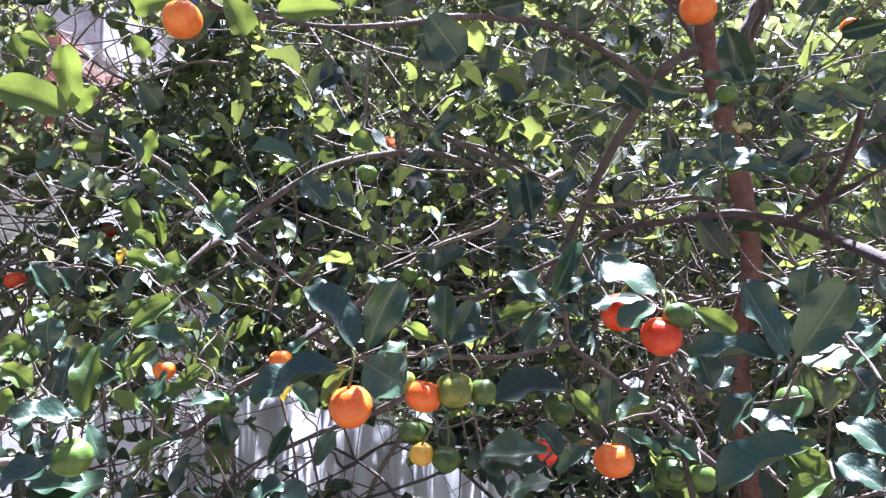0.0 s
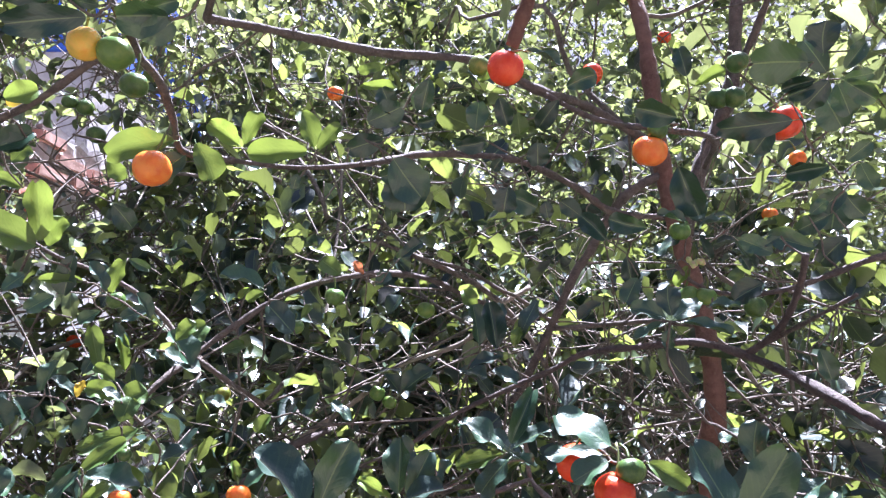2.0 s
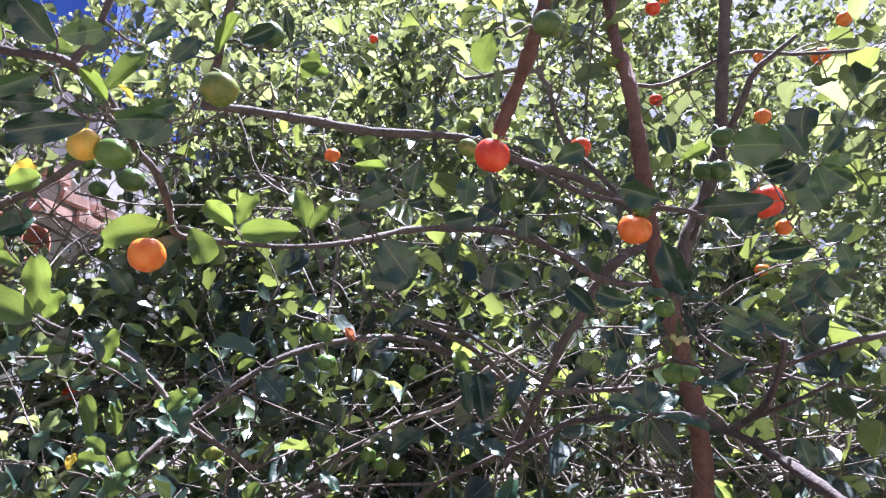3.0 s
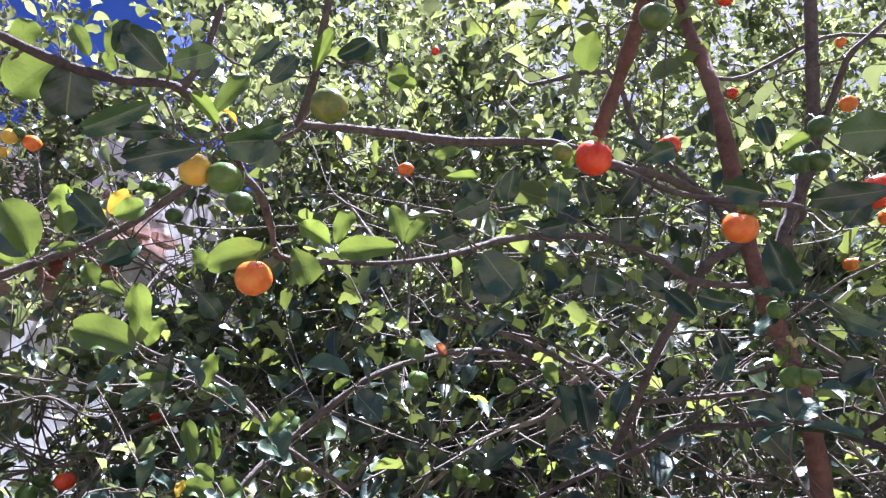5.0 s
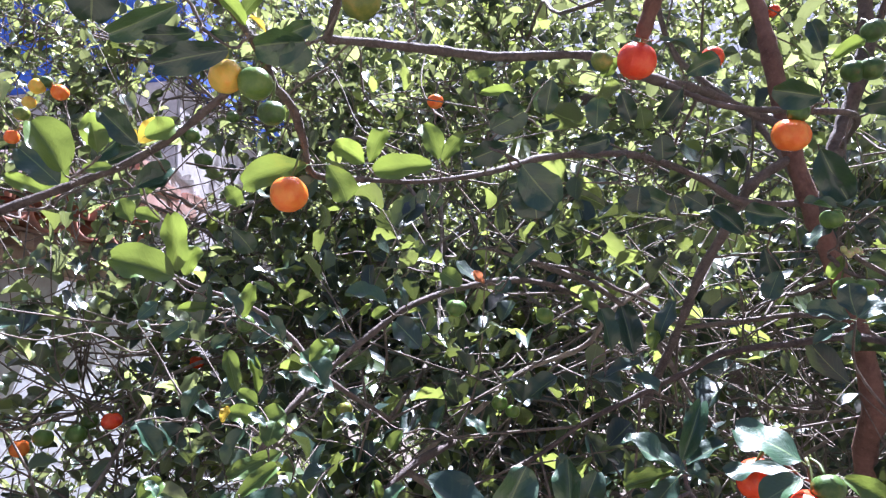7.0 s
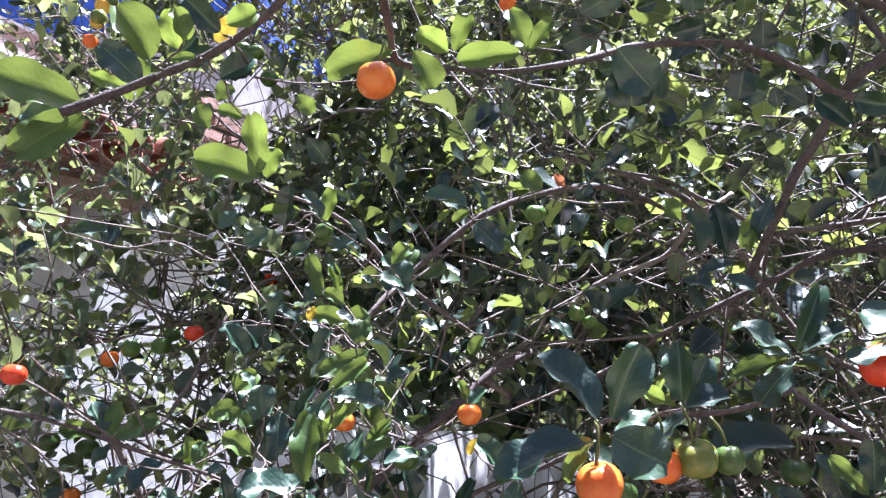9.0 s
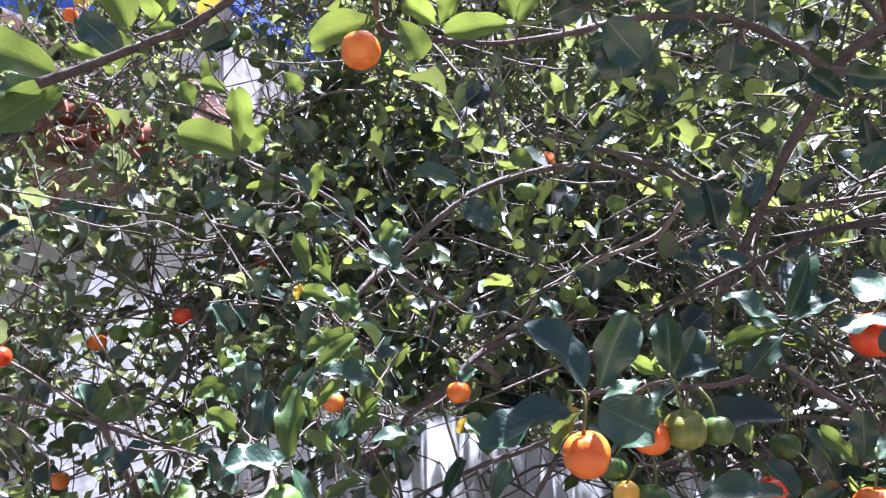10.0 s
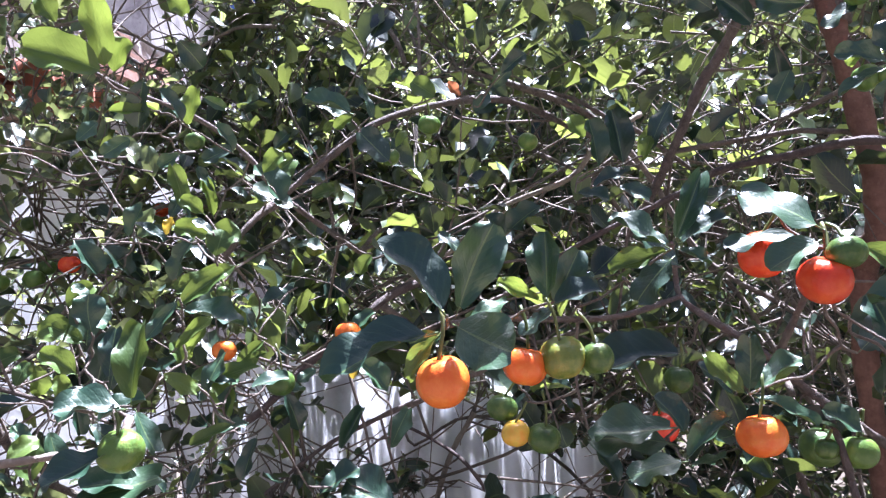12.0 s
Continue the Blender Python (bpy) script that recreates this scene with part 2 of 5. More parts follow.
def tube(line, r0, r1, sides=8, knots=0.0, start=0):
    """Rings round a line, tapering from r0 to r1: verts and faces, numbered from start."""
    verts, faces, count = [], [], len(line)
    side = Vector((0.31, 0.2, 0.93))
    for n, at in enumerate(line):
        way = (line[min(n + 1, count - 1)] - line[max(n - 1, 0)]).normalized()
        a = way.cross(side)
        a = (a if a.length > 0.05 else way.cross(Vector((1, 0, 0)))).normalized()
        b = way.cross(a)
        r = r0 + (r1 - r0) * n / (count - 1)
        if knots:
            r *= 1 + knots * noise.noise(at * 60) + 0.7 * knots * noise.noise(at * 190)
        for k in range(sides):
            w = 2 * math.pi * k / sides
            verts.append(at + (a * math.cos(w) + b * math.sin(w)) * r)
    for n in range(count - 1):
        for k in range(sides):
            i, j = start + n * sides + k, start + n * sides + (k + 1) % sides
            faces.append((i, j, j + sides, i + sides))
    faces.append(tuple(start + k for k in reversed(range(sides))))
    faces.append(tuple(start + (count - 1) * sides + k for k in range(sides)))
    return verts, faces


# ---- ground ----
def ground_height(x, y):
    return 0.03 * noise.noise(Vector((x * 0.8, y * 0.8, 0))) + 0.01 * noise.noise(Vector((x * 5, y * 5, 3)))


edge = sorted([s * v for s in (-1, 1) for v in (0.15, 0.3, 0.5, 0.75, 1, 1.3, 1.6, 2, 2.5, 3, 4, 5.5, 8, 12, 20, 40, 90, 300, 1500)] + [0])
verts = [(x, y, ground_height(x, y) if abs(x) < 9 and abs(y) < 9 else 0) for y in edge for x in edge]
W = len(edge)
faces = [(j * W + i, j * W + i + 1, (j + 1) * W + i + 1, (j + 1) * W + i) for j in range(W - 1) for i in range(W - 1)]
tagged(new("ground", mesh_of("ground", verts, faces, SOIL)), "dry brown bare soil of the yard", "ground", kind="structure")


# ---- the house behind the tree ----
def thing(name, place, label, category, group="", kind=""):
    ob = new(name)
    ob.empty_display_size = 0.05
    ob.location = place
    return tagged(ob, label, category, group, kind)


YARD_WALL = Matrix.Translation((-1.80, 3.60, 0)) @ Matrix.Rotation(radians(-9), 4, "Z")    # x out into the yard, y along the wall to its far end
house = thing("house", (-2.2, 2.4, 0), "low whitewashed house with a terracotta tile eave", "house")


def house_part(name, bm, mat, label="", parent=None):
    bmesh.ops.transform(bm, matrix=YARD_WALL, verts=bm.verts)
    return part(name, bm, mat, parent or house, label)


house_part("wall", box(-0.2, 0, -4.5, 0, -0.05, 2.24, 0.01), WHITEWASH, "whitewashed plaster wall")
parapet = house_part("parapet", box(-0.2, -0.004, -4.5, 0.01, 2.24, 2.74, 0.02, 0.014, 9), GREY_PLASTER, "cracked grey plaster parapet")
house_part("side_wall", box(-3.2, -0.2, -4.5, -4.3, -0.05, 2.5, 0.01), WHITEWASH)
house_part("back_wall", box(-3.2, -3.0, -4.3, -0.2, -0.05, 2.5, 0.01), WHITEWASH)
house_part("end_wall", box(-3.2, -0.2, -0.2, 0, -0.05, 2.5, 0.01), WHITEWASH)
house_part("roof_slab", box(-3.0, -0.2, -4.3, -0.2, 2.4, 2.5, 0.01), GREY_PLASTER)
cap = house_part("wall_cap", box(-0.24, 0.05, -0.56, 0.04, 2.50, 2.79, 0.04, 0.05, 7), GREY_PLASTER, "crumbling grey mortar wall cap")
for n, (y, z, w) in enumerate(((-0.42, 2.54, 0.22), (-0.17, 2.55, 0.22), (-0.30, 2.625, 0.21), (-0.06, 2.63, 0.18), (-0.44, 2.705, 0.16))):
    house_part("brick", box(0.01, 0.085, y - w / 2, y + w / 2, z - 0.03, z + 0.03, 0.008, 0.008, 2), BRICK, "pink broken brick" if n == 0 else "", cap)
house_part("eave_beam", box(0.31, 0.38, -4.3, -0.85, 2.02, 2.09, 0.006, 0.003, 8), OLD_WOOD, "brown wooden eave beam")
# Thin brown band added along the wall, just below the eave.
house_part("lintel", box(0.002, 0.04, -3.6, -1.2, 1.93, 2.12, 0.006), OLD_WOOD, "dark brown band on the wall under the eave")
for n in range(7):
    house_part("rafter", box(0, 0.40, -4.1 + 0.53 * n, -4.04 + 0.53 * n, 2.09, 2.14, 0.004), OLD_WOOD)


def barrel_tile(up):
    """A half-round roof tile, 0.46 m long, tapering, 14 mm thick."""
    verts, faces, sides = [], [], 8
    for y, r in ((0, 0.085), (0.46, 0.07)):
        for rr in (r, r - 0.014):
            for k in range(sides + 1):
                w = math.pi * k / sides
                verts.append((rr * math.cos(w), y, (rr * math.sin(w)) * (1 if up else -0.8)))
    m = sides + 1
    for k in range(sides):
        faces += [(k, k + 1, 2 * m + k + 1, 2 * m + k), (m + k + 1, m + k, 3 * m + k, 3 * m + k + 1), (k + 1, k, m + k, m + k + 1), (2 * m + k, 2 * m + k + 1, 3 * m + k + 1, 3 * m + k)]
    return mesh_of("tile", verts, faces, TERRACOTTA)


roof = house_part("eave_roof", box(0.0, 0.40, -4.3, -0.85, 2.145, 2.155), OLD_WOOD, "small terracotta tile eave roof")
cap_tile, pan_tile = barrel_tile(True), barrel_tile(False)
for n in range(20):
    for me, dy, dz in ((pan_tile, 0.0, 2.215), (cap_tile, 0.085, 2.225)):
        ob = new("tile", me)
        ob.parent = roof
        ob.matrix_basis = YARD_WALL @ pose(0.45 + random.uniform(-0.015, 0.015), -4.26 + 0.17 * n + dy, dz, 9 + random.uniform(-1, 1), 0, 90 + random.uniform(-2, 2))

garden_wall = thing("garden_wall", (-0.9, 3.7, 0), "low whitewashed garden wall on the soil", "wall")
part("wall", box(-1.80, 0.2, 3.62, 3.77, -0.05, 1.16, 0.02, 0.006, 5), WHITEWASH, garden_wall)

blue_house = thing("blue_building", (-3.2, 6.3, 0), "distant building with a deep blue painted wall", "building")
part("wall", box(-6.5, -3.3, 6.2, 9, -0.05, 4.72, 0.02), GREY_PLASTER, blue_house, "weathered grey plaster wall")
part("upper_wall", box(-6.55, -3.25, 6.15, 9.05, 4.72, 6.15, 0.01), BLUE_PAINT, blue_house, "deep blue painted parapet")


# ---- corrugated sheet leaning in the fence ----
def corrugated(x0, x1, z0, z1, y):
    verts, faces, n = [], [], 64
    for z in (z0, z1):
        for i in range(n + 1):
            x = x0 + (x1 - x0) * i / n
            wave = 0.016 * math.cos(x * 2 * math.pi / 0.095)
            verts.append((x, y + wave, z + 0.01 * noise.noise(Vector((x * 8, z, 0)))))
    m = n + 1
    front = [(i, i + 1, m + i + 1, m + i) for i in range(n)]
    back = [(v[0], v[1] + 0.006, v[2]) for v in verts]
    faces = front + [tuple(2 * m + k for k in reversed(q)) for q in front]
    for i in range(n):
        faces += [(i + 1, i, 2 * m + i, 2 * m + i + 1), (m + i, m + i + 1, 3 * m + i + 1, 3 * m + i)]
    return mesh_of("corrugated_sheet", verts + back, faces, SHEET)


tagged(new("corrugated_sheet", corrugated(-0.76, -0.28, 0.0, 1.27, 1.93)), "whitish corrugated sheet standing on the soil", "sheet", "sheets of the yard fence")
tagged(new("corrugated_sheet", corrugated(-0.30, 0.34, 0.0, 1.19, 1.97)), "whitish corrugated sheet standing on the soil", "sheet", "sheets of the yard fence")

# ---- the acerola tree ----
tree = thing("acerola_tree", (0.44, 0.80, 0), "leafy acerola tree with green and ripe cherries, rooted in dry soil", "tree")
LIMB_POINTS = []


def limb(name, r0, r1, bark, *points):
    line = smooth_line(points, 9)
    LIMB_POINTS.extend(line)
    sides = 12 if r1 > 0.006 else 8
    verts, faces = tube(line, r0, r1, sides, 0.3)
    return child(new(name, mesh_of(name, verts, faces, bark)), tree)


limb("stem", 0.0062, 0.0105, RED, (0.226, 0.785, 2.432), (0.247, 0.785, 2.236), (0.261, 0.770, 2.134), (0.258, 0.743, 2.047), (0.262, 0.700, 1.952), (0.264, 0.681, 1.869), (0.270, 0.678, 1.775), (0.281, 0.669, 1.698), (0.295, 0.671, 1.637), (0.302, 0.668, 1.552), (0.314, 0.724, 1.394), (0.420, 0.780, 0.600), (0.440, 0.800, -0.050))
limb("stem", 0.0063, 0.0084, BARK, (0.350, 0.641, 2.028), (0.340, 0.649, 1.918), (0.335, 0.656, 1.858), (0.318, 0.659, 1.811), (0.297, 0.660, 1.763), (0.283, 0.667, 1.708))
limb("limb", 0.0022, 0.0038, BARK, (0.398, 0.607, 1.957), (0.375, 0.607, 1.937), (0.357, 0.614, 1.920), (0.347, 0.636, 1.888), (0.335, 0.656, 1.858))
limb("limb", 0.0030, 0.0043, BARK, (-0.093, 0.431, 1.794), (-0.067, 0.457, 1.802), (-0.032, 0.483, 1.807), (0.011, 0.508, 1.810), (0.067, 0.526, 1.815), (0.097, 0.535, 1.812), (0.133, 0.573, 1.811), (0.180, 0.616, 1.816), (0.210, 0.642, 1.813), (0.262, 0.665, 1.794))
limb("limb", 0.0022, 0.0027, BARK, (0.142, 0.574, 1.806), (0.176, 0.573, 1.787), (0.201, 0.569, 1.778), (0.229, 0.552, 1.767), (0.276, 0.567, 1.765), (0.299, 0.647, 1.767))
limb("limb", 0.0043, 0.0047, RED, (0.101, 0.439, 1.779), (0.108, 0.429, 1.797), (0.116, 0.417, 1.816), (0.123, 0.392, 1.834), (0.134, 0.370, 1.861))
limb("limb", 0.0015, 0.0038, BARK, (-0.075, 0.448, 1.705), (-0.047, 0.473, 1.709), (-0.018, 0.487, 1.714), (0.009, 0.507, 1.724), (0.037, 0.534, 1.739), (0.082, 0.560, 1.748), (0.127, 0.595, 1.753), (0.177, 0.639, 1.745), (0.217, 0.664, 1.728), (0.275, 0.677, 1.726))
limb("limb", 0.0022, 0.0024, BARK, (-0.105, 0.373, 1.737), (-0.100, 0.388, 1.730), (-0.102, 0.414, 1.719), (-0.101, 0.430, 1.705), (-0.075, 0.448, 1.705))
limb("limb", 0.0019, 0.0030, BARK, (-0.131, 0.382, 1.744), (-0.144, 0.389, 1.740), (-0.176, 0.402, 1.726), (-0.204, 0.403, 1.712), (-0.224, 0.393, 1.700), (-0.247, 0.380, 1.686), (-0.271, 0.364, 1.671))
limb("limb", 0.0022, 0.0024, DARK, (-0.199, 0.254, 1.772), (-0.179, 0.261, 1.765), (-0.165, 0.276, 1.761), (-0.151, 0.288, 1.758), (-0.136, 0.298, 1.757), (-0.119, 0.307, 1.759), (-0.115, 0.321, 1.760), (-0.112, 0.335, 1.760), (-0.102, 0.349, 1.741), (-0.105, 0.373, 1.737))
limb("limb", 0.0016, 0.0021, DARK, (-0.098, 0.313, 1.805), (-0.107, 0.315, 1.776), (-0.118, 0.318, 1.763))
limb("limb", 0.0024, 0.0027, BARK, (-0.052, 0.358, 1.851), (-0.059, 0.367, 1.836), (-0.066, 0.378, 1.818), (-0.070, 0.385, 1.804), (-0.079, 0.400, 1.795), (-0.093, 0.431, 1.794))
limb("limb", 0.0040, 0.0049, BARK, (0.128, 0.751, 1.551), (0.139, 0.749, 1.571), (0.152, 0.735, 1.598), (0.169, 0.718, 1.636), (0.186, 0.707, 1.675), (0.201, 0.699, 1.698), (0.217, 0.687, 1.727), (0.235, 0.675, 1.750), (0.273, 0.677, 1.772))
limb("limb", 0.0019, 0.0038, DARK, (-0.006, 0.733, 1.494), (0.034, 0.716, 1.517), (0.066, 0.706, 1.539), (0.098, 0.694, 1.555), (0.129, 0.690, 1.569), (0.158, 0.675, 1.582), (0.185, 0.658, 1.596), (0.225, 0.626, 1.600), (0.260, 0.593, 1.602), (0.285, 0.562, 1.591), (0.301, 0.523, 1.575), (0.311, 0.484, 1.558), (0.323, 0.454, 1.541))
limb("limb", 0.0022, 0.0030, DARK, (0.287, 0.460, 1.648), (0.294, 0.483, 1.634), (0.297, 0.508, 1.617), (0.296, 0.533, 1.603), (0.287, 0.562, 1.590))
limb("twig", 0.0012, 0.0019, BARK, (0.312, 0.452, 1.622), (0.303, 0.482, 1.612), (0.301, 0.519, 1.605), (0.292, 0.559, 1.594))
limb("twig", 0.0015, 0.0025, BARK, (0.232, 0.543, 1.656), (0.244, 0.540, 1.642), (0.266, 0.533, 1.633), (0.293, 0.521, 1.633), (0.316, 0.510, 1.639), (0.346, 0.492, 1.651), (0.371, 0.488, 1.657))
limb("limb", 0.0024, 0.0032, BARK, (-0.193, 0.566, 1.521), (-0.176, 0.572, 1.551), (-0.161, 0.587, 1.573), (-0.148, 0.610, 1.591), (-0.112, 0.625, 1.623), (-0.079, 0.637, 1.647), (-0.037, 0.668, 1.665), (0.011, 0.698, 1.674), (0.047, 0.757, 1.676), (0.083, 0.796, 1.664), (0.110, 0.814, 1.655), (0.157, 0.850, 1.628))
limb("limb", 0.0019, 0.0024, BARK, (-0.016, 0.750, 1.717), (0.039, 0.773, 1.702), (0.084, 0.791, 1.693), (0.118, 0.800, 1.674), (0.145, 0.807, 1.662), (0.205, 0.839, 1.623))
limb("limb", 0.0014, 0.0027, BARK, (-0.259, 0.532, 1.676), (-0.238, 0.546, 1.662), (-0.211, 0.571, 1.651), (-0.190, 0.592, 1.637), (-0.169, 0.602, 1.615), (-0.157, 0.607, 1.596), (-0.140, 0.654, 1.574), (-0.113, 0.701, 1.548))
limb("twig", 0.0015, 0.0022, BARK, (-0.304, 0.623, 1.419), (-0.337, 0.630, 1.428), (-0.379, 0.631, 1.440), (-0.430, 0.623, 1.458), (-0.456, 0.618, 1.469), (-0.494, 0.600, 1.484), (-0.546, 0.580, 1.497))
limb("twig", 0.0015, 0.0019, BARK, (-0.505, 0.857, 1.550), (-0.491, 0.865, 1.524), (-0.486, 0.867, 1.496), (-0.491, 0.858, 1.441), (-0.496, 0.849, 1.401), (-0.504, 0.830, 1.339))
limb("twig", 0.0019, 0.0025, PALE, (-0.676, 0.721, 1.531), (-0.619, 0.774, 1.544), (-0.572, 0.811, 1.548), (-0.519, 0.848, 1.564), (-0.475, 0.909, 1.568), (-0.375, 0.978, 1.563))
limb("twig", 0.0012, 0.0019, PALE, (-0.564, 0.869, 1.674), (-0.554, 0.882, 1.622), (-0.547, 0.889, 1.584), (-0.529, 0.901, 1.557))
limb("limb", 0.0016, 0.0027, BARK, (-0.216, 0.723, 1.331), (-0.168, 0.728, 1.367), (-0.133, 0.721, 1.386), (-0.086, 0.695, 1.410), (-0.050, 0.683, 1.424), (-0.004, 0.650, 1.450))
limb("limb", 0.0030, 0.0038, DARK, (-0.200, 0.640, 1.412), (-0.184, 0.649, 1.424), (-0.155, 0.664, 1.453), (-0.128, 0.674, 1.474), (-0.094, 0.704, 1.505), (-0.059, 0.751, 1.523))
limb("twig", 0.0015, 0.0019, DARK, (-0.101, 0.770, 1.385), (-0.067, 0.762, 1.370), (-0.035, 0.751, 1.351), (-0.010, 0.744, 1.320))
limb("limb", 0.0032, 0.0038, PALE, (-0.110, 1.023, 1.173), (-0.097, 1.023, 1.232), (-0.075, 1.022, 1.291), (-0.043, 1.026, 1.341))
limb("limb", 0.0016, 0.0024, BARK, (0.109, 0.488, 1.536), (0.114, 0.507, 1.522), (0.116, 0.506, 1.506), (0.126, 0.493, 1.495), (0.139, 0.478, 1.485), (0.153, 0.472, 1.473), (0.166, 0.466, 1.459), (0.181, 0.457, 1.446), (0.208, 0.463, 1.426))
limb("twig", 0.0014, 0.0019, BARK, (0.159, 0.431, 1.515), (0.158, 0.452, 1.497), (0.154, 0.472, 1.473))
limb("twig", 0.0014, 0.0017, BARK, (-0.002, 0.364, 1.505), (0.004, 0.395, 1.504), (0.020, 0.435, 1.502), (0.048, 0.455, 1.499), (0.080, 0.482, 1.498), (0.116, 0.506, 1.506))
limb("twig", 0.0019, 0.0024, PALE, (-0.239, 0.398, 1.444), (-0.225, 0.409, 1.443), (-0.208, 0.422, 1.443), (-0.180, 0.429, 1.445), (-0.179, 0.444, 1.457))
limb("limb", 0.0024, 0.0032, PALE, (-0.127, 0.766, 1.484), (-0.085, 0.774, 1.517), (-0.038, 0.789, 1.550), (0.010, 0.799, 1.589), (0.079, 0.792, 1.614), (0.109, 0.795, 1.648), (0.155, 0.823, 1.679))
limb("limb", 0.0016, 0.0022, BARK, (0.170, 0.462, 1.457), (0.176, 0.456, 1.435), (0.179, 0.447, 1.406))


# ---- twigs that carry the placed leaves and fruit ----
HOLDS = [tuple(p) for p in LIMB_POINTS]


def nearest(p):
    d = np.linalg.norm(np.array(HOLDS) - np.array(p), axis=1)
    n = int(d.argmin())
    return Vector(HOLDS[n]), float(d[n])


TWIGS_V, TWIGS_F = [], []


def twig(points, r0, r1, sides=5, steps=4):
    v, f = tube(smooth_line(points, steps), r0, r1, sides, 0.12, len(TWIGS_V))
    TWIGS_V.extend(v)
    TWIGS_F.extend(f)


SHOOTS = []


def shoot(p):
    """A twig from a leaf base or stalk to the nearest limb, unless one ends there already."""
    p = Vector(p)
    for q in SHOOTS:
        if (q - p).length < 0.012:
            return
    SHOOTS.append(p)
    at, far = nearest(p)
    if far < 0.004:
        return
    sag = Vector((random.uniform(-1, 1), random.uniform(0.1, 1), random.uniform(-0.9, 0.7))) * 0.16 * far
    bend = Vector((random.uniform(-1, 1), random.uniform(-1, 1), random.uniform(-1, 1))) * 0.05 * far
    points = (p, p.lerp(at, 0.3) + sag * 0.8 + bend, p.lerp(at, 0.6) + sag - bend, p.lerp(at, 0.85) + sag * 0.5 + bend, at)
    twig(points, 0.0006, min(0.0014, 0.0008 + 0.0025 * far))
    HOLDS.extend(tuple(q) for q in smooth_line(points, 3)[2:-3])


# ---- leaves ----
def leaf_shape(rows, cols, fold, curl, wave, seed, notch=0.0):
    """A unit-long obovate blade along +y with a short stalk: verts, faces and uvs."""
    rng = random.Random(seed)
    phase, skew = rng.uniform(0, 6.28), rng.uniform(-0.06, 0.06)
    verts, uvs, faces = [], [], []
    for j in range(rows + 1):
        v = 1 - (1 - j / rows) ** 1.5
        wide = 0.5 * max(0.06 + 0.16 * v ** 8, math.sin(math.pi * (0.02 + 0.96 * v)) ** 0.5 * (0.62 + 0.48 * v))
        wide *= 1 + 0.38 * wave * math.sin(phase + 17 * v)
        for i in range(cols + 1):
            u = 2 * i / cols - 1
            x = u * wide * (0.98 + (0.35 * wave if u > 0 else -0.35 * wave) * math.sin(phase + 11 * v)) + skew * math.sin(v * 3)
            ripple = wave * u * u * math.sin(phase + v * 11 + (2.0 if u > 0 else 0.0)) * (0.5 + 0.7 * v)
            y = 0.09 + 0.91 * v - notch * (1 - abs(u)) * max(0, v - 0.9) * 6 + 0.03 * abs(u) * math.sin(phase + 11 * v)
            z = fold * abs(u) * wide * 1.4 - curl * v * v + ripple
            verts.append((x, y, z))
            uvs.append((0.5 + 0.5 * u, v))
    m = cols + 1
    faces = [(j * m + i, j * m + i + 1, (j + 1) * m + i + 1, (j + 1) * m + i) for j in range(rows) for i in range(cols)]
    n = len(verts)
    verts += [(-0.012, -0.01, 0.0), (0.012, -0.01, 0.0), (0.012, 0.11, 0.0), (-0.012, 0.11, 0.0), (0, 0, -0.022), (0, 0.11, -0.02)]
    uvs += [(0.5, 0.02)] * 6
    faces += [(n, n + 1, n + 2, n + 3), (n + 1, n, n + 4), (n + 1, n + 4, n + 5, n + 2), (n + 4, n, n + 3, n + 5)]
    return verts, faces, uvs


BLADES = {}
for kind, mat in (("green", GREEN_LEAF), ("backlit", BACKLIT_LEAF), ("yellow", YELLOW), ("dry", DRY)):
    BLADES[kind] = [mesh_of("leaf", *(lambda s: (s[0], s[1], mat, True, s[2]))(leaf_shape(16, 6, fold, curl, wave, 10 + k, notch)))
                    for k, (fold, curl, wave, notch) in enumerate(((0.22, 0.10, 0.05, 0.0), (0.30, 0.20, 0.07, 0.06), (0.12, -0.08, 0.06, 0.05),
                                                                  (0.35, 0.05, 0.08, 0.0), (0.2, 0.24, 0.06, 0.08), (0.25, 0.0, 0.08, 0.04), (0.05, 0.16, 0.07, 0.06), (0.4, 0.12, 0.05, 0.0)))]
YELLOW_LEAF, DRY_LEAF, BACKLIT = "yellow", "dry", "backlit"
OPEN = 99          # a blade that lies open to the sky
EYE_SIDE = Vector((0.03, 0.05, 1.56))
LEAF_BASES = []
FARTHER = []


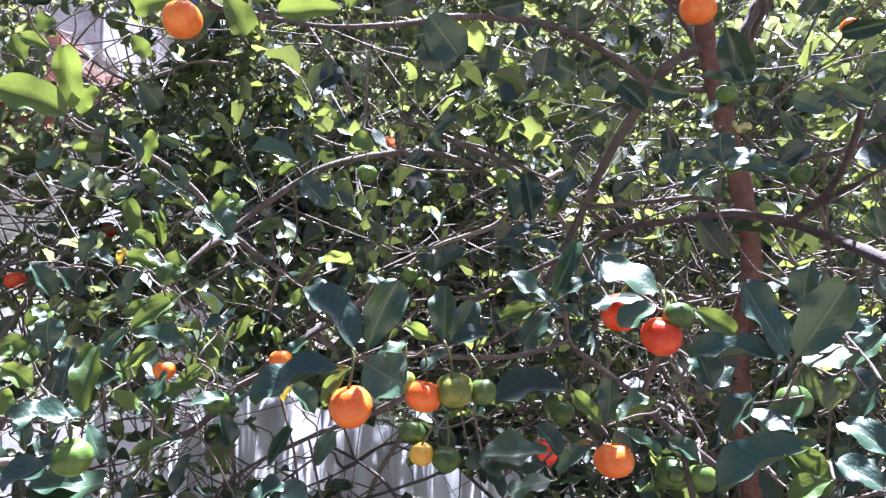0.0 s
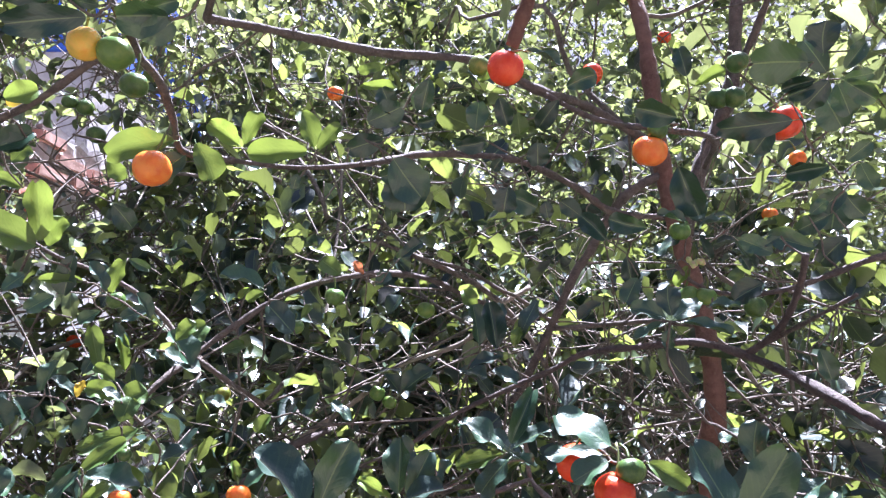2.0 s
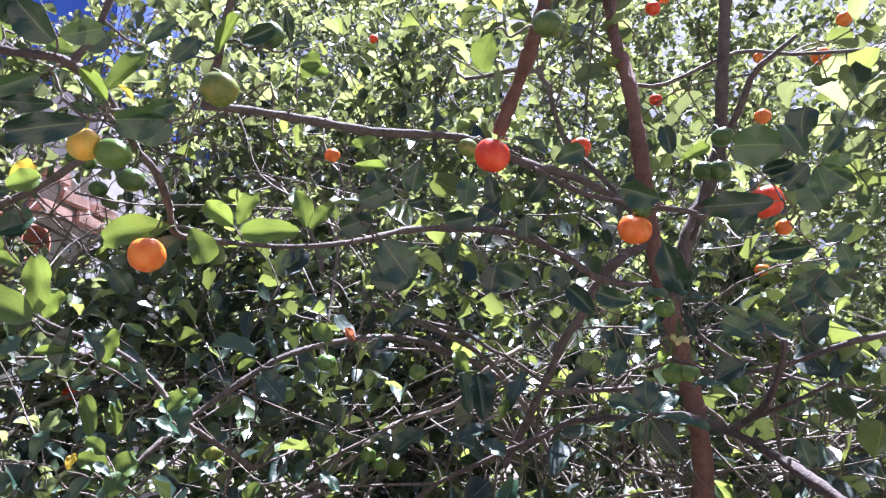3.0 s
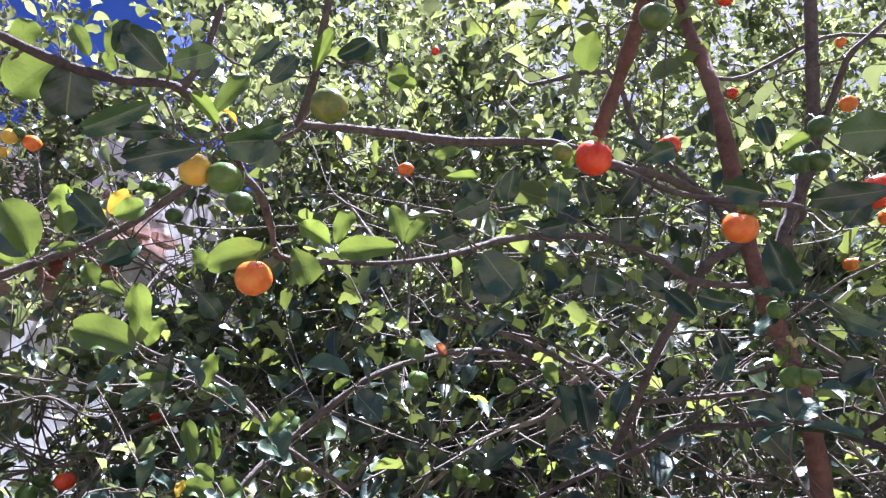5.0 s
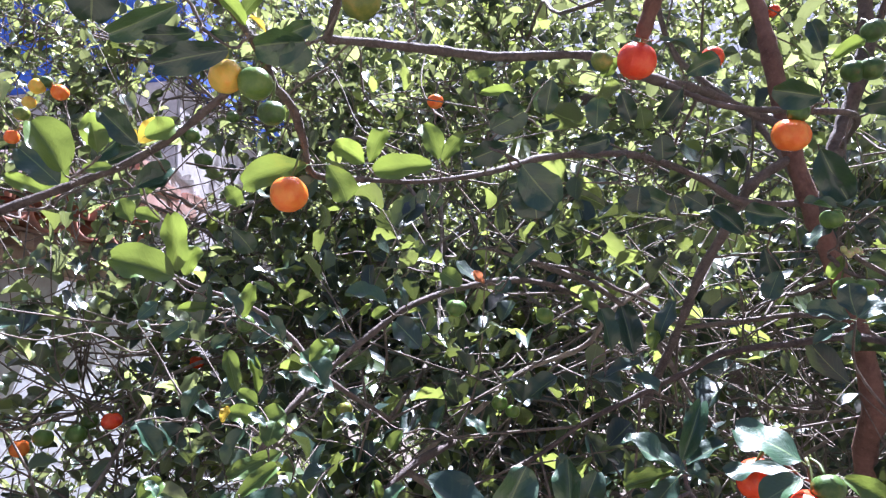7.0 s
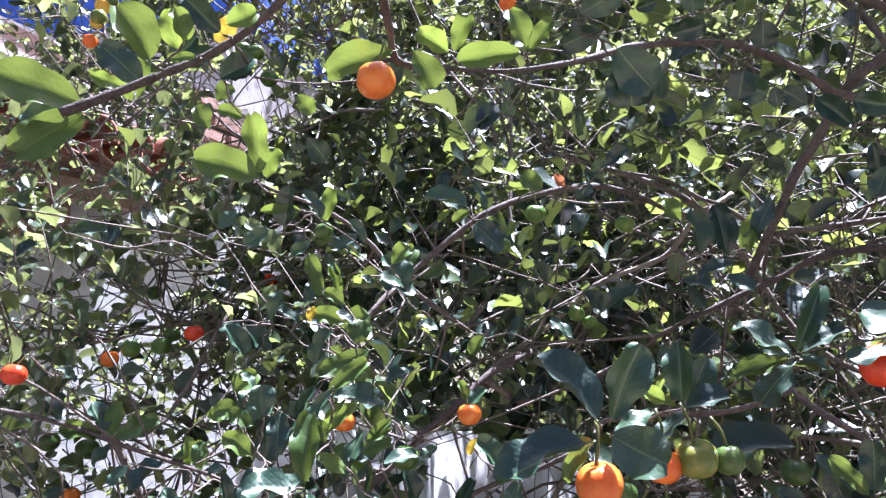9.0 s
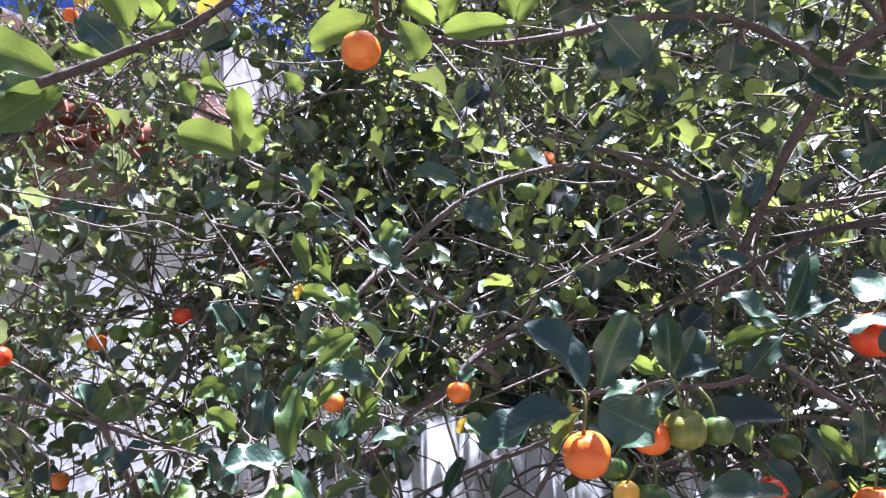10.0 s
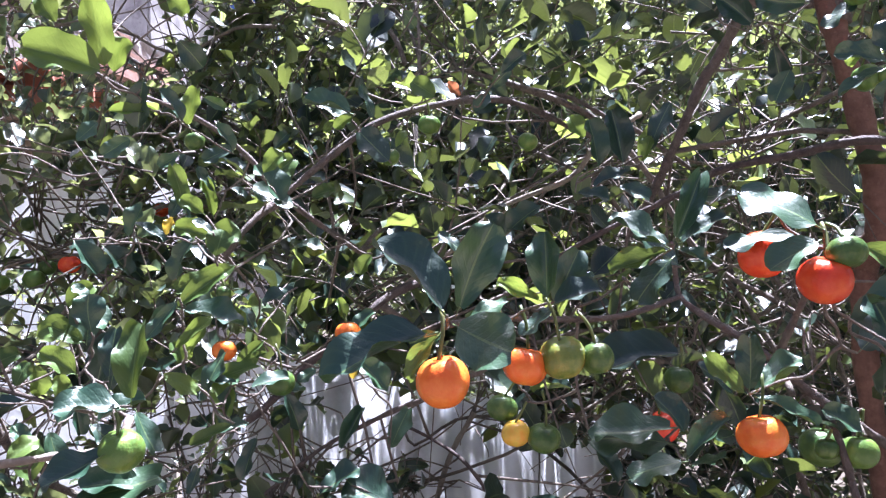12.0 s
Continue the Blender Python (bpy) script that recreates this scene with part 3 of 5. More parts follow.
def leaf(base, tip, wide, roll=0.0, kind="green"):
    """One leaf from its base to its tip; wide: width over length; roll: turn of the blade about its midrib, away from facing the yard, or OPEN."""
    base, tip = Vector(base), Vector(tip)
    along = tip - base
    size = along.length
    y = along.normalized()
    z = (EYE_SIDE - base).normalized()
    if kind == "green" and abs(roll) < 60:              # green blades lean back to the sky below the eye, hang above it
        z += Vector((0, 0, 1)) * max(-0.6, min(0.8, 0.8 * (1.66 - base.z) / 0.1))
    z = (z - y * z.dot(y)).normalized()
    to_eye = (EYE_SIDE - base).normalized()
    wide /= max(0.62, z.dot((to_eye - y * to_eye.dot(y)).normalized()))
    turn = Matrix.Rotation(radians(roll if y.x < 0 else -roll), 3, y)
    z = turn @ z
    if z.z < 0 and abs(roll) > 30:
        z = Matrix.Rotation(radians(-2 * roll if y.x < 0 else 2 * roll), 3, y) @ z
    if roll == OPEN:
        z = sun_way + (EYE_SIDE - base).normalized()
        z = (z - y * z.dot(y)).normalized()
    x = y.cross(z)
    m = Matrix((x, y, z)).transposed().to_4x4()
    LEAF_BASES.append((base, size))
    shoot(base)
    if (base - EYE_SIDE).length > 0.64 and kind in ("green", "backlit"):
        FARTHER.append((base, m, size, wide, kind))
        return None
    variants = BLADES[kind]
    ob = child(new("leaf", random.choice(variants)), tree)
    ob.matrix_basis = Matrix.Translation(base) @ m @ Matrix.Diagonal((size * min(1.2, wide * 1.06 + 0.02), size, size, 1))
    return ob


leaf((0.003, 0.480, 1.743), (0.028, 0.476, 1.754), 0.7, 10)
leaf((0.048, 0.469, 1.773), (0.042, 0.477, 1.751), 0.6, 10)
leaf((0.038, 0.490, 1.747), (0.051, 0.488, 1.749), 0.6, 10)
leaf((0.023, 0.463, 1.714), (0.044, 0.470, 1.687), 0.8, 10)
leaf((0.064, 0.541, 1.748), (0.090, 0.538, 1.750), 0.5, 10)
leaf((0.114, 0.536, 1.776), (0.118, 0.542, 1.758), 0.8, 18, BACKLIT)
leaf((0.104, 0.506, 1.707), (0.100, 0.510, 1.688), 1, 10)
leaf((-0.005, 0.489, 1.774), (0.025, 0.490, 1.776), 0.3, 22, BACKLIT)
leaf((0.009, 0.574, 1.832), (-0.016, 0.574, 1.828), 0.4, 22, BACKLIT)
leaf((-0.142, 0.299, 1.771), (-0.133, 0.295, 1.785), 0.9, 5)
leaf((-0.140, 0.311, 1.776), (-0.152, 0.305, 1.773), 0.8, 22, BACKLIT)
leaf((-0.152, 0.295, 1.768), (-0.155, 0.285, 1.779), 0.6, 22, BACKLIT)
leaf((-0.129, 0.316, 1.756), (-0.159, 0.308, 1.738), 0.35, 10)
leaf((-0.120, 0.317, 1.740), (-0.142, 0.307, 1.735), 0.35, 10)
leaf((-0.129, 0.328, 1.758), (-0.130, 0.322, 1.767), 0.5, OPEN)
leaf((-0.113, 0.317, 1.769), (-0.101, 0.317, 1.777), 0.8, 10)
leaf((-0.210, 0.453, 1.688), (-0.224, 0.444, 1.694), 0.6, 20, BACKLIT)
leaf((-0.210, 0.438, 1.517), (-0.199, 0.445, 1.527), 0.9, 22, BACKLIT)
leaf((-0.204, 0.441, 1.506), (-0.221, 0.430, 1.506), 0.7, 22, BACKLIT)
leaf((-0.195, 0.424, 1.516), (-0.182, 0.431, 1.508), 1, 5)
leaf((-0.182, 0.431, 1.505), (-0.186, 0.426, 1.479), 0.5, 5)
leaf((-0.228, 0.423, 1.477), (-0.224, 0.427, 1.490), 0.7, 22, BACKLIT)
leaf((-0.180, 0.544, 1.550), (-0.160, 0.551, 1.561), 0.9, 22, BACKLIT)
leaf((-0.150, 0.524, 1.537), (-0.185, 0.509, 1.520), 0.35, 22, BACKLIT)
leaf((-0.181, 0.500, 1.517), (-0.194, 0.492, 1.497), 0.3, OPEN)
leaf((-0.170, 0.526, 1.504), (-0.187, 0.516, 1.480), 0.3, 22, BACKLIT)
leaf((-0.145, 0.555, 1.478), (-0.165, 0.547, 1.470), 0.4, 22, BACKLIT)
leaf((-0.114, 0.563, 1.465), (-0.125, 0.558, 1.456), 0.7, OPEN)
leaf((-0.154, 0.526, 1.449), (-0.172, 0.520, 1.459), 0.6, OPEN)
leaf((-0.177, 0.519, 1.465), (-0.187, 0.514, 1.458), 0.7, 22, BACKLIT)
leaf((-0.165, 0.529, 1.513), (-0.151, 0.533, 1.496), 0.4, 20, BACKLIT)
leaf((-0.212, 0.582, 1.644), (-0.221, 0.573, 1.662), 0.6, OPEN)
leaf((0.164, 0.374, 1.490), (0.158, 0.378, 1.510), 0.75, 10)
leaf((0.179, 0.373, 1.482), (0.196, 0.365, 1.474), 0.62, 15)
leaf((0.204, 0.369, 1.489), (0.191, 0.371, 1.466), 0.8, 20)
leaf((0.229, 0.348, 1.526), (0.216, 0.354, 1.516), 0.62, 10)
leaf((0.225, 0.371, 1.501), (0.238, 0.365, 1.519), 0.62, 10)
leaf((0.212, 0.321, 1.501), (0.200, 0.325, 1.482), 0.5, 25)
leaf((0.171, 0.323, 1.463), (0.185, 0.320, 1.478), 0.62, 10)
leaf((0.179, 0.297, 1.462), (0.168, 0.305, 1.477), 0.7, 20, BACKLIT)
leaf((0.199, 0.298, 1.465), (0.187, 0.307, 1.474), 0.72, 10)
leaf((0.175, 0.427, 1.445), (0.160, 0.433, 1.456), 0.6, 10)
leaf((-0.183, 0.408, 1.484), (-0.197, 0.400, 1.497), 0.6, 20, BACKLIT)
leaf((-0.184, 0.391, 1.464), (-0.173, 0.401, 1.482), 0.6, 20)
leaf((-0.166, 0.451, 1.479), (-0.148, 0.458, 1.468), 0.5, 20, BACKLIT)
leaf((-0.143, 0.514, 1.460), (-0.121, 0.523, 1.466), 0.55, 20)
leaf((-0.134, 0.587, 1.520), (-0.157, 0.578, 1.509), 0.5, 20)
leaf((-0.104, 0.614, 1.482), (-0.087, 0.620, 1.500), 0.5, 15)
leaf((-0.085, 0.621, 1.543), (-0.096, 0.618, 1.528), 0.7, 20, BACKLIT)
leaf((-0.124, 0.631, 1.547), (-0.142, 0.626, 1.557), 0.6, 15)
leaf((-0.271, 0.567, 1.557), (-0.253, 0.578, 1.537), 0.6, 10)
leaf((-0.260, 0.574, 1.546), (-0.279, 0.563, 1.537), 0.5, 10)
leaf((-0.253, 0.577, 1.573), (-0.233, 0.588, 1.560), 0.5, OPEN)
leaf((-0.221, 0.571, 1.572), (-0.212, 0.574, 1.592), 0.5, OPEN)
leaf((-0.324, 0.619, 1.644), (-0.308, 0.625, 1.660), 0.7, OPEN)
leaf((-0.256, 0.643, 1.772), (-0.245, 0.655, 1.755), 0.8, 20, BACKLIT)
leaf((-0.292, 0.562, 1.741), (-0.279, 0.565, 1.756), 0.8, 20, BACKLIT)
leaf((-0.300, 0.565, 1.719), (-0.305, 0.554, 1.738), 0.8, 20, BACKLIT)
leaf((-0.246, 0.640, 1.729), (-0.231, 0.654, 1.707), 0.7, 10)
leaf((-0.258, 0.589, 1.638), (-0.276, 0.581, 1.623), 0.6, 10)
leaf((-0.228, 0.606, 1.627), (-0.244, 0.600, 1.616), 0.6, 15)
leaf((-0.218, 0.623, 1.674), (-0.202, 0.632, 1.666), 0.5, 10)
leaf((-0.177, 0.669, 1.637), (-0.164, 0.671, 1.653), 0.6, 10)
leaf((-0.151, 0.683, 1.596), (-0.131, 0.688, 1.605), 0.7, 20, BACKLIT)
leaf((-0.085, 0.614, 1.628), (-0.065, 0.619, 1.619), 0.75, 10)
leaf((-0.129, 0.637, 1.664), (-0.105, 0.646, 1.653), 0.65, OPEN)
leaf((-0.112, 0.634, 1.651), (-0.122, 0.633, 1.641), 0.5, 20, BACKLIT)
leaf((-0.079, 0.782, 1.793), (-0.068, 0.790, 1.776), 0.7, 10)
leaf((0.028, 0.714, 1.705), (0.011, 0.717, 1.692), 0.6, 10)
leaf((-0.006, 0.662, 1.656), (0.007, 0.660, 1.671), 0.7, 10)
leaf((0.098, 0.630, 1.605), (0.105, 0.624, 1.638), 0.5, 10)
leaf((0.091, 0.746, 1.643), (0.079, 0.743, 1.666), 0.7, 20, BACKLIT)
leaf((0.119, 0.628, 1.600), (0.131, 0.623, 1.628), 0.5, 20, BACKLIT)
leaf((0.069, 0.614, 1.580), (0.094, 0.613, 1.573), 0.5, 15)
leaf((0.050, 0.734, 1.584), (0.016, 0.735, 1.567), 0.6, 10)
leaf((-0.012, 0.583, 1.538), (-0.027, 0.580, 1.555), 0.5, 20)
leaf((-0.005, 0.753, 1.580), (0.016, 0.755, 1.562), 0.7, 10)
leaf((0.043, 0.436, 1.514), (0.033, 0.436, 1.536), 0.5, 20)
leaf((0.056, 0.455, 1.507), (0.063, 0.456, 1.523), 0.5, 30)
leaf((0.083, 0.455, 1.523), (0.075, 0.455, 1.517), 0.4, 25, BACKLIT)
leaf((0.186, 0.654, 1.720), (0.166, 0.653, 1.735), 0.7, 20)
leaf((0.112, 0.621, 1.730), (0.136, 0.619, 1.724), 0.6, 10)
leaf((0.214, 0.615, 1.679), (0.220, 0.620, 1.652), 0.6, 10)
leaf((0.269, 0.564, 1.714), (0.255, 0.574, 1.700), 0.6, 10)
leaf((0.274, 0.463, 1.661), (0.266, 0.469, 1.656), 0.5, 10)
leaf((0.267, 0.495, 1.643), (0.261, 0.495, 1.654), 0.6, 10)
leaf((0.241, 0.511, 1.621), (0.261, 0.502, 1.623), 0.5, OPEN)
leaf((0.284, 0.450, 1.590), (0.291, 0.449, 1.570), 0.6, 10)
leaf((0.315, 0.505, 1.685), (0.324, 0.496, 1.694), 0.6, 10)
leaf((0.214, 0.400, 1.545), (0.204, 0.404, 1.537), 0.6, 20)
leaf((0.168, 0.414, 1.483), (0.185, 0.411, 1.501), 0.7, 10)
leaf((-0.115, 0.554, 1.381), (-0.087, 0.566, 1.396), 0.5, 15)
leaf((-0.072, 0.600, 1.439), (-0.092, 0.599, 1.464), 0.6, 10)
leaf((-0.078, 0.620, 1.393), (-0.065, 0.629, 1.425), 0.5, 10)
leaf((-0.117, 0.621, 1.393), (-0.101, 0.632, 1.425), 0.35, OPEN)
leaf((-0.160, 0.470, 1.482), (-0.168, 0.464, 1.468), 0.5, OPEN)
leaf((-0.142, 0.544, 1.487), (-0.159, 0.536, 1.474), 0.35, 20, BACKLIT)
leaf((-0.153, 0.578, 1.445), (-0.130, 0.586, 1.447), 0.45, OPEN)
leaf((-0.170, 0.523, 1.430), (-0.152, 0.533, 1.438), 0.4, OPEN)
leaf((-0.301, 0.535, 1.478), (-0.295, 0.537, 1.455), 0.6, 20, BACKLIT)
leaf((-0.236, 0.446, 1.422), (-0.245, 0.446, 1.446), 0.7, 20, BACKLIT)
leaf((-0.146, 0.399, 1.435), (-0.169, 0.386, 1.442), 0.5, 10)
leaf((-0.180, 0.546, 1.451), (-0.167, 0.553, 1.464), 0.6, 20)
leaf((0.069, 0.439, 1.421), (0.060, 0.444, 1.436), 0.6, OPEN)
leaf((0.134, 0.476, 1.455), (0.119, 0.482, 1.472), 0.5, OPEN)
leaf((0.145, 0.474, 1.467), (0.166, 0.468, 1.473), 0.4, 30)
leaf((0.158, 0.467, 1.450), (0.178, 0.457, 1.441), 0.4, OPEN)
leaf((0.160, 0.587, 1.818), (0.187, 0.577, 1.826), 0.6, 20)
leaf((0.096, 0.433, 1.449), (0.057, 0.438, 1.446), 0.5, 10)
leaf((0.101, 0.439, 1.444), (0.089, 0.445, 1.462), 0.6, 15)
leaf((0.001, 0.337, 1.510), (-0.022, 0.339, 1.538), 0.58, 25)
leaf((0.004, 0.339, 1.510), (0.019, 0.341, 1.542), 0.46, -30)
leaf((-0.002, 0.331, 1.505), (-0.039, 0.318, 1.497), 0.44, 20)
leaf((-0.002, 0.341, 1.504), (-0.016, 0.338, 1.489), 0.35, 25, BACKLIT)
leaf((0.003, 0.337, 1.507), (0.025, 0.318, 1.498), 0.62, -35)
leaf((0.005, 0.346, 1.505), (0.021, 0.347, 1.516), 0.5, OPEN)
leaf((-0.001, 0.346, 1.503), (-0.014, 0.346, 1.500), 0.45, -40)
leaf((0.037, 0.380, 1.511), (0.037, 0.382, 1.540), 0.48, 15)
leaf((0.035, 0.375, 1.512), (0.017, 0.378, 1.521), 0.36, 20, BACKLIT)
leaf((0.039, 0.390, 1.510), (0.058, 0.388, 1.517), 0.62, 10)
leaf((0.040, 0.395, 1.509), (0.052, 0.395, 1.532), 0.5, -30)
leaf((0.040, 0.385, 1.510), (0.027, 0.384, 1.497), 0.6, 30)
leaf((0.092, 0.407, 1.531), (0.067, 0.413, 1.547), 0.5, 25)
leaf((0.093, 0.406, 1.533), (0.106, 0.403, 1.564), 0.32, -20)
leaf((0.095, 0.406, 1.533), (0.113, 0.401, 1.545), 0.6, OPEN)
leaf((0.092, 0.407, 1.531), (0.065, 0.412, 1.523), 0.36, 25, BACKLIT)
leaf((0.095, 0.416, 1.528), (0.076, 0.419, 1.510), 0.62, 10)
leaf((0.091, 0.402, 1.533), (0.076, 0.406, 1.535), 0.34, -50)
leaf((0.094, 0.406, 1.531), (0.107, 0.402, 1.524), 0.5, OPEN)
leaf((0.143, 0.378, 1.535), (0.117, 0.384, 1.555), 0.62, 20)
leaf((0.141, 0.384, 1.532), (0.110, 0.391, 1.535), 0.36, OPEN)
leaf((0.138, 0.369, 1.531), (0.120, 0.373, 1.522), 0.72, 10)
leaf((0.160, 0.389, 1.529), (0.178, 0.382, 1.518), 0.55, 18, BACKLIT)
leaf((0.106, 0.452, 1.523), (0.086, 0.454, 1.537), 0.5, 20)
leaf((0.186, 0.340, 1.507), (0.168, 0.349, 1.539), 0.5, 25)
leaf((0.182, 0.331, 1.508), (0.201, 0.323, 1.540), 0.5, -25)
leaf((0.184, 0.341, 1.507), (0.148, 0.355, 1.514), 0.42, OPEN)
leaf((0.190, 0.344, 1.506), (0.207, 0.336, 1.514), 0.75, 10)
leaf((0.175, 0.344, 1.495), (0.156, 0.348, 1.477), 0.66, OPEN)
leaf((0.210, 0.380, 1.526), (0.213, 0.378, 1.550), 0.6, 0)
leaf((0.180, 0.332, 1.507), (0.174, 0.334, 1.501), 0.7, OPEN)
leaf((0.177, 0.302, 1.480), (0.144, 0.312, 1.463), 0.55, OPEN)
leaf((0.176, 0.289, 1.471), (0.161, 0.294, 1.464), 0.6, 22, BACKLIT)
leaf((0.208, 0.307, 1.473), (0.195, 0.317, 1.489), 0.55, 10)
leaf((0.196, 0.320, 1.455), (0.209, 0.318, 1.472), 0.5, 20)
leaf((0.245, 0.380, 1.483), (0.234, 0.389, 1.501), 0.5, 30)
leaf((0.121, 0.408, 1.468), (0.124, 0.411, 1.492), 0.55, 15)
leaf((0.119, 0.404, 1.468), (0.103, 0.409, 1.484), 0.42, 22, BACKLIT)
leaf((0.122, 0.408, 1.468), (0.143, 0.406, 1.483), 0.42, 20)
leaf((0.123, 0.408, 1.467), (0.146, 0.401, 1.457), 0.36, OPEN)
leaf((0.096, 0.421, 1.437), (0.115, 0.423, 1.456), 0.45, OPEN)
leaf((0.095, 0.412, 1.439), (0.069, 0.413, 1.435), 0.62, OPEN)
leaf((0.095, 0.433, 1.441), (0.056, 0.437, 1.448), 0.52, 15)
leaf((0.096, 0.416, 1.436), (0.112, 0.414, 1.439), 0.5, 30)
leaf((0.116, 0.498, 1.475), (0.067, 0.501, 1.469), 0.55, 15)
leaf((0.156, 0.439, 1.480), (0.139, 0.441, 1.467), 0.4, 25, BACKLIT)
leaf((0.193, 0.430, 1.512), (0.180, 0.432, 1.484), 0.8, 5)
leaf((-0.153, 0.494, 1.540), (-0.149, 0.495, 1.558), 0.95, 18, BACKLIT)
leaf((-0.153, 0.493, 1.555), (-0.163, 0.488, 1.563), 0.7, OPEN)
leaf((-0.160, 0.457, 1.512), (-0.137, 0.468, 1.532), 0.36, 20, BACKLIT)
leaf((-0.151, 0.445, 1.518), (-0.165, 0.437, 1.497), 0.3, OPEN)
leaf((-0.163, 0.467, 1.512), (-0.131, 0.480, 1.502), 0.48, 15)
leaf((-0.156, 0.446, 1.490), (-0.139, 0.456, 1.510), 0.26, 20, BACKLIT)
leaf((-0.145, 0.387, 1.473), (-0.145, 0.392, 1.510), 0.42, 20, BACKLIT)
leaf((-0.146, 0.386, 1.472), (-0.171, 0.372, 1.475), 0.62, 20)
leaf((-0.146, 0.392, 1.471), (-0.138, 0.392, 1.451), 0.6, 30)
leaf((-0.147, 0.377, 1.457), (-0.169, 0.360, 1.446), 0.5, 15)
leaf((-0.177, 0.422, 1.479), (-0.176, 0.426, 1.506), 0.5, 10)
leaf((-0.179, 0.412, 1.504), (-0.180, 0.413, 1.523), 0.85, 10)
leaf((-0.192, 0.427, 1.498), (-0.205, 0.419, 1.507), 0.6, 20, BACKLIT)
leaf((-0.197, 0.437, 1.518), (-0.202, 0.434, 1.528), 0.8, 30)
leaf((-0.131, 0.463, 1.449), (-0.151, 0.452, 1.441), 0.32, 25, BACKLIT)
leaf((-0.144, 0.489, 1.445), (-0.155, 0.489, 1.471), 0.55, 20, BACKLIT)
leaf((-0.175, 0.502, 1.469), (-0.162, 0.508, 1.472), 0.7, 20, BACKLIT)
leaf((-0.178, 0.501, 1.476), (-0.184, 0.500, 1.491), 0.7, 20, BACKLIT)
leaf((-0.160, 0.483, 1.455), (-0.151, 0.492, 1.487), 0.4, 30)
leaf((-0.168, 0.493, 1.467), (-0.133, 0.506, 1.474), 0.3, 25, BACKLIT)
leaf((-0.144, 0.491, 1.467), (-0.150, 0.484, 1.444), 0.5, 30)
leaf((-0.140, 0.492, 1.467), (-0.158, 0.487, 1.468), 0.4, OPEN)
leaf((-0.180, 0.449, 1.493), (-0.185, 0.445, 1.479), 0.6, 20)
leaf((-0.177, 0.519, 1.555), (-0.192, 0.513, 1.530), 0.5, 25)
leaf((-0.174, 0.541, 1.555), (-0.197, 0.532, 1.564), 0.6, 20, BACKLIT)
leaf((-0.204, 0.614, 1.595), (-0.218, 0.607, 1.614), 0.4, 20)
leaf((-0.207, 0.614, 1.575), (-0.212, 0.609, 1.609), 0.3, 20, BACKLIT)
leaf((-0.221, 0.499, 1.658), (-0.257, 0.472, 1.673), 0.6, 22, BACKLIT)
leaf((-0.224, 0.503, 1.660), (-0.226, 0.488, 1.703), 0.44, 22, BACKLIT)
leaf((-0.223, 0.509, 1.660), (-0.213, 0.508, 1.683), 0.7, 22, BACKLIT)
leaf((-0.201, 0.526, 1.639), (-0.228, 0.512, 1.639), 0.26, 25, BACKLIT)
leaf((-0.190, 0.534, 1.631), (-0.198, 0.525, 1.654), 0.5, OPEN)
leaf((-0.166, 0.558, 1.614), (-0.174, 0.551, 1.634), 0.5, 30)
leaf((-0.150, 0.578, 1.596), (-0.132, 0.582, 1.614), 0.85, 18, BACKLIT)
leaf((-0.174, 0.569, 1.592), (-0.164, 0.573, 1.586), 0.8, 30)
leaf((-0.208, 0.518, 1.659), (-0.216, 0.521, 1.629), 0.6, 30)
leaf((-0.192, 0.544, 1.631), (-0.185, 0.541, 1.658), 0.5, 20, BACKLIT)
leaf((-0.030, 0.478, 1.722), (-0.037, 0.468, 1.749), 0.55, 20, BACKLIT)
leaf((-0.029, 0.478, 1.722), (-0.013, 0.474, 1.740), 0.5, 22, BACKLIT)
leaf((-0.031, 0.473, 1.720), (-0.072, 0.466, 1.717), 0.45, 22, BACKLIT)
leaf((-0.076, 0.465, 1.720), (-0.096, 0.455, 1.733), 0.62, 20, BACKLIT)
leaf((-0.075, 0.465, 1.720), (-0.062, 0.460, 1.743), 0.5, 20, BACKLIT)
leaf((-0.098, 0.419, 1.708), (-0.139, 0.406, 1.697), 0.45, 20, BACKLIT)
leaf((-0.091, 0.421, 1.709), (-0.081, 0.430, 1.686), 0.7, 18, BACKLIT)
leaf((-0.098, 0.431, 1.705), (-0.119, 0.429, 1.684), 0.6, 30)
leaf((-0.040, 0.475, 1.706), (-0.044, 0.477, 1.695), 0.7, 20)
leaf((0.030, 0.470, 1.709), (0.032, 0.476, 1.680), 1.15, 5)
leaf((0.028, 0.480, 1.708), (0.015, 0.481, 1.705), 0.8, 10)
leaf((0.018, 0.483, 1.733), (-0.008, 0.484, 1.726), 0.62, 10)
leaf((0.023, 0.479, 1.747), (0.015, 0.472, 1.766), 0.7, 10)
leaf((0.038, 0.487, 1.754), (0.041, 0.480, 1.772), 0.6, 10)
leaf((0.062, 0.548, 1.757), (0.092, 0.548, 1.751), 0.4, 10)
leaf((0.082, 0.546, 1.761), (0.084, 0.537, 1.784), 0.8, 10)
leaf((0.134, 0.569, 1.764), (0.135, 0.575, 1.744), 1, 10)
leaf((0.104, 0.558, 1.745), (0.097, 0.562, 1.736), 0.8, 10)
leaf((0.096, 0.504, 1.782), (0.075, 0.502, 1.793), 0.5, OPEN)
leaf((0.099, 0.525, 1.784), (0.106, 0.532, 1.762), 0.6, 10)
leaf((0.151, 0.554, 1.795), (0.134, 0.566, 1.772), 0.5, 10)
leaf((0.096, 0.480, 1.788), (0.082, 0.486, 1.778), 0.5, 20, BACKLIT)
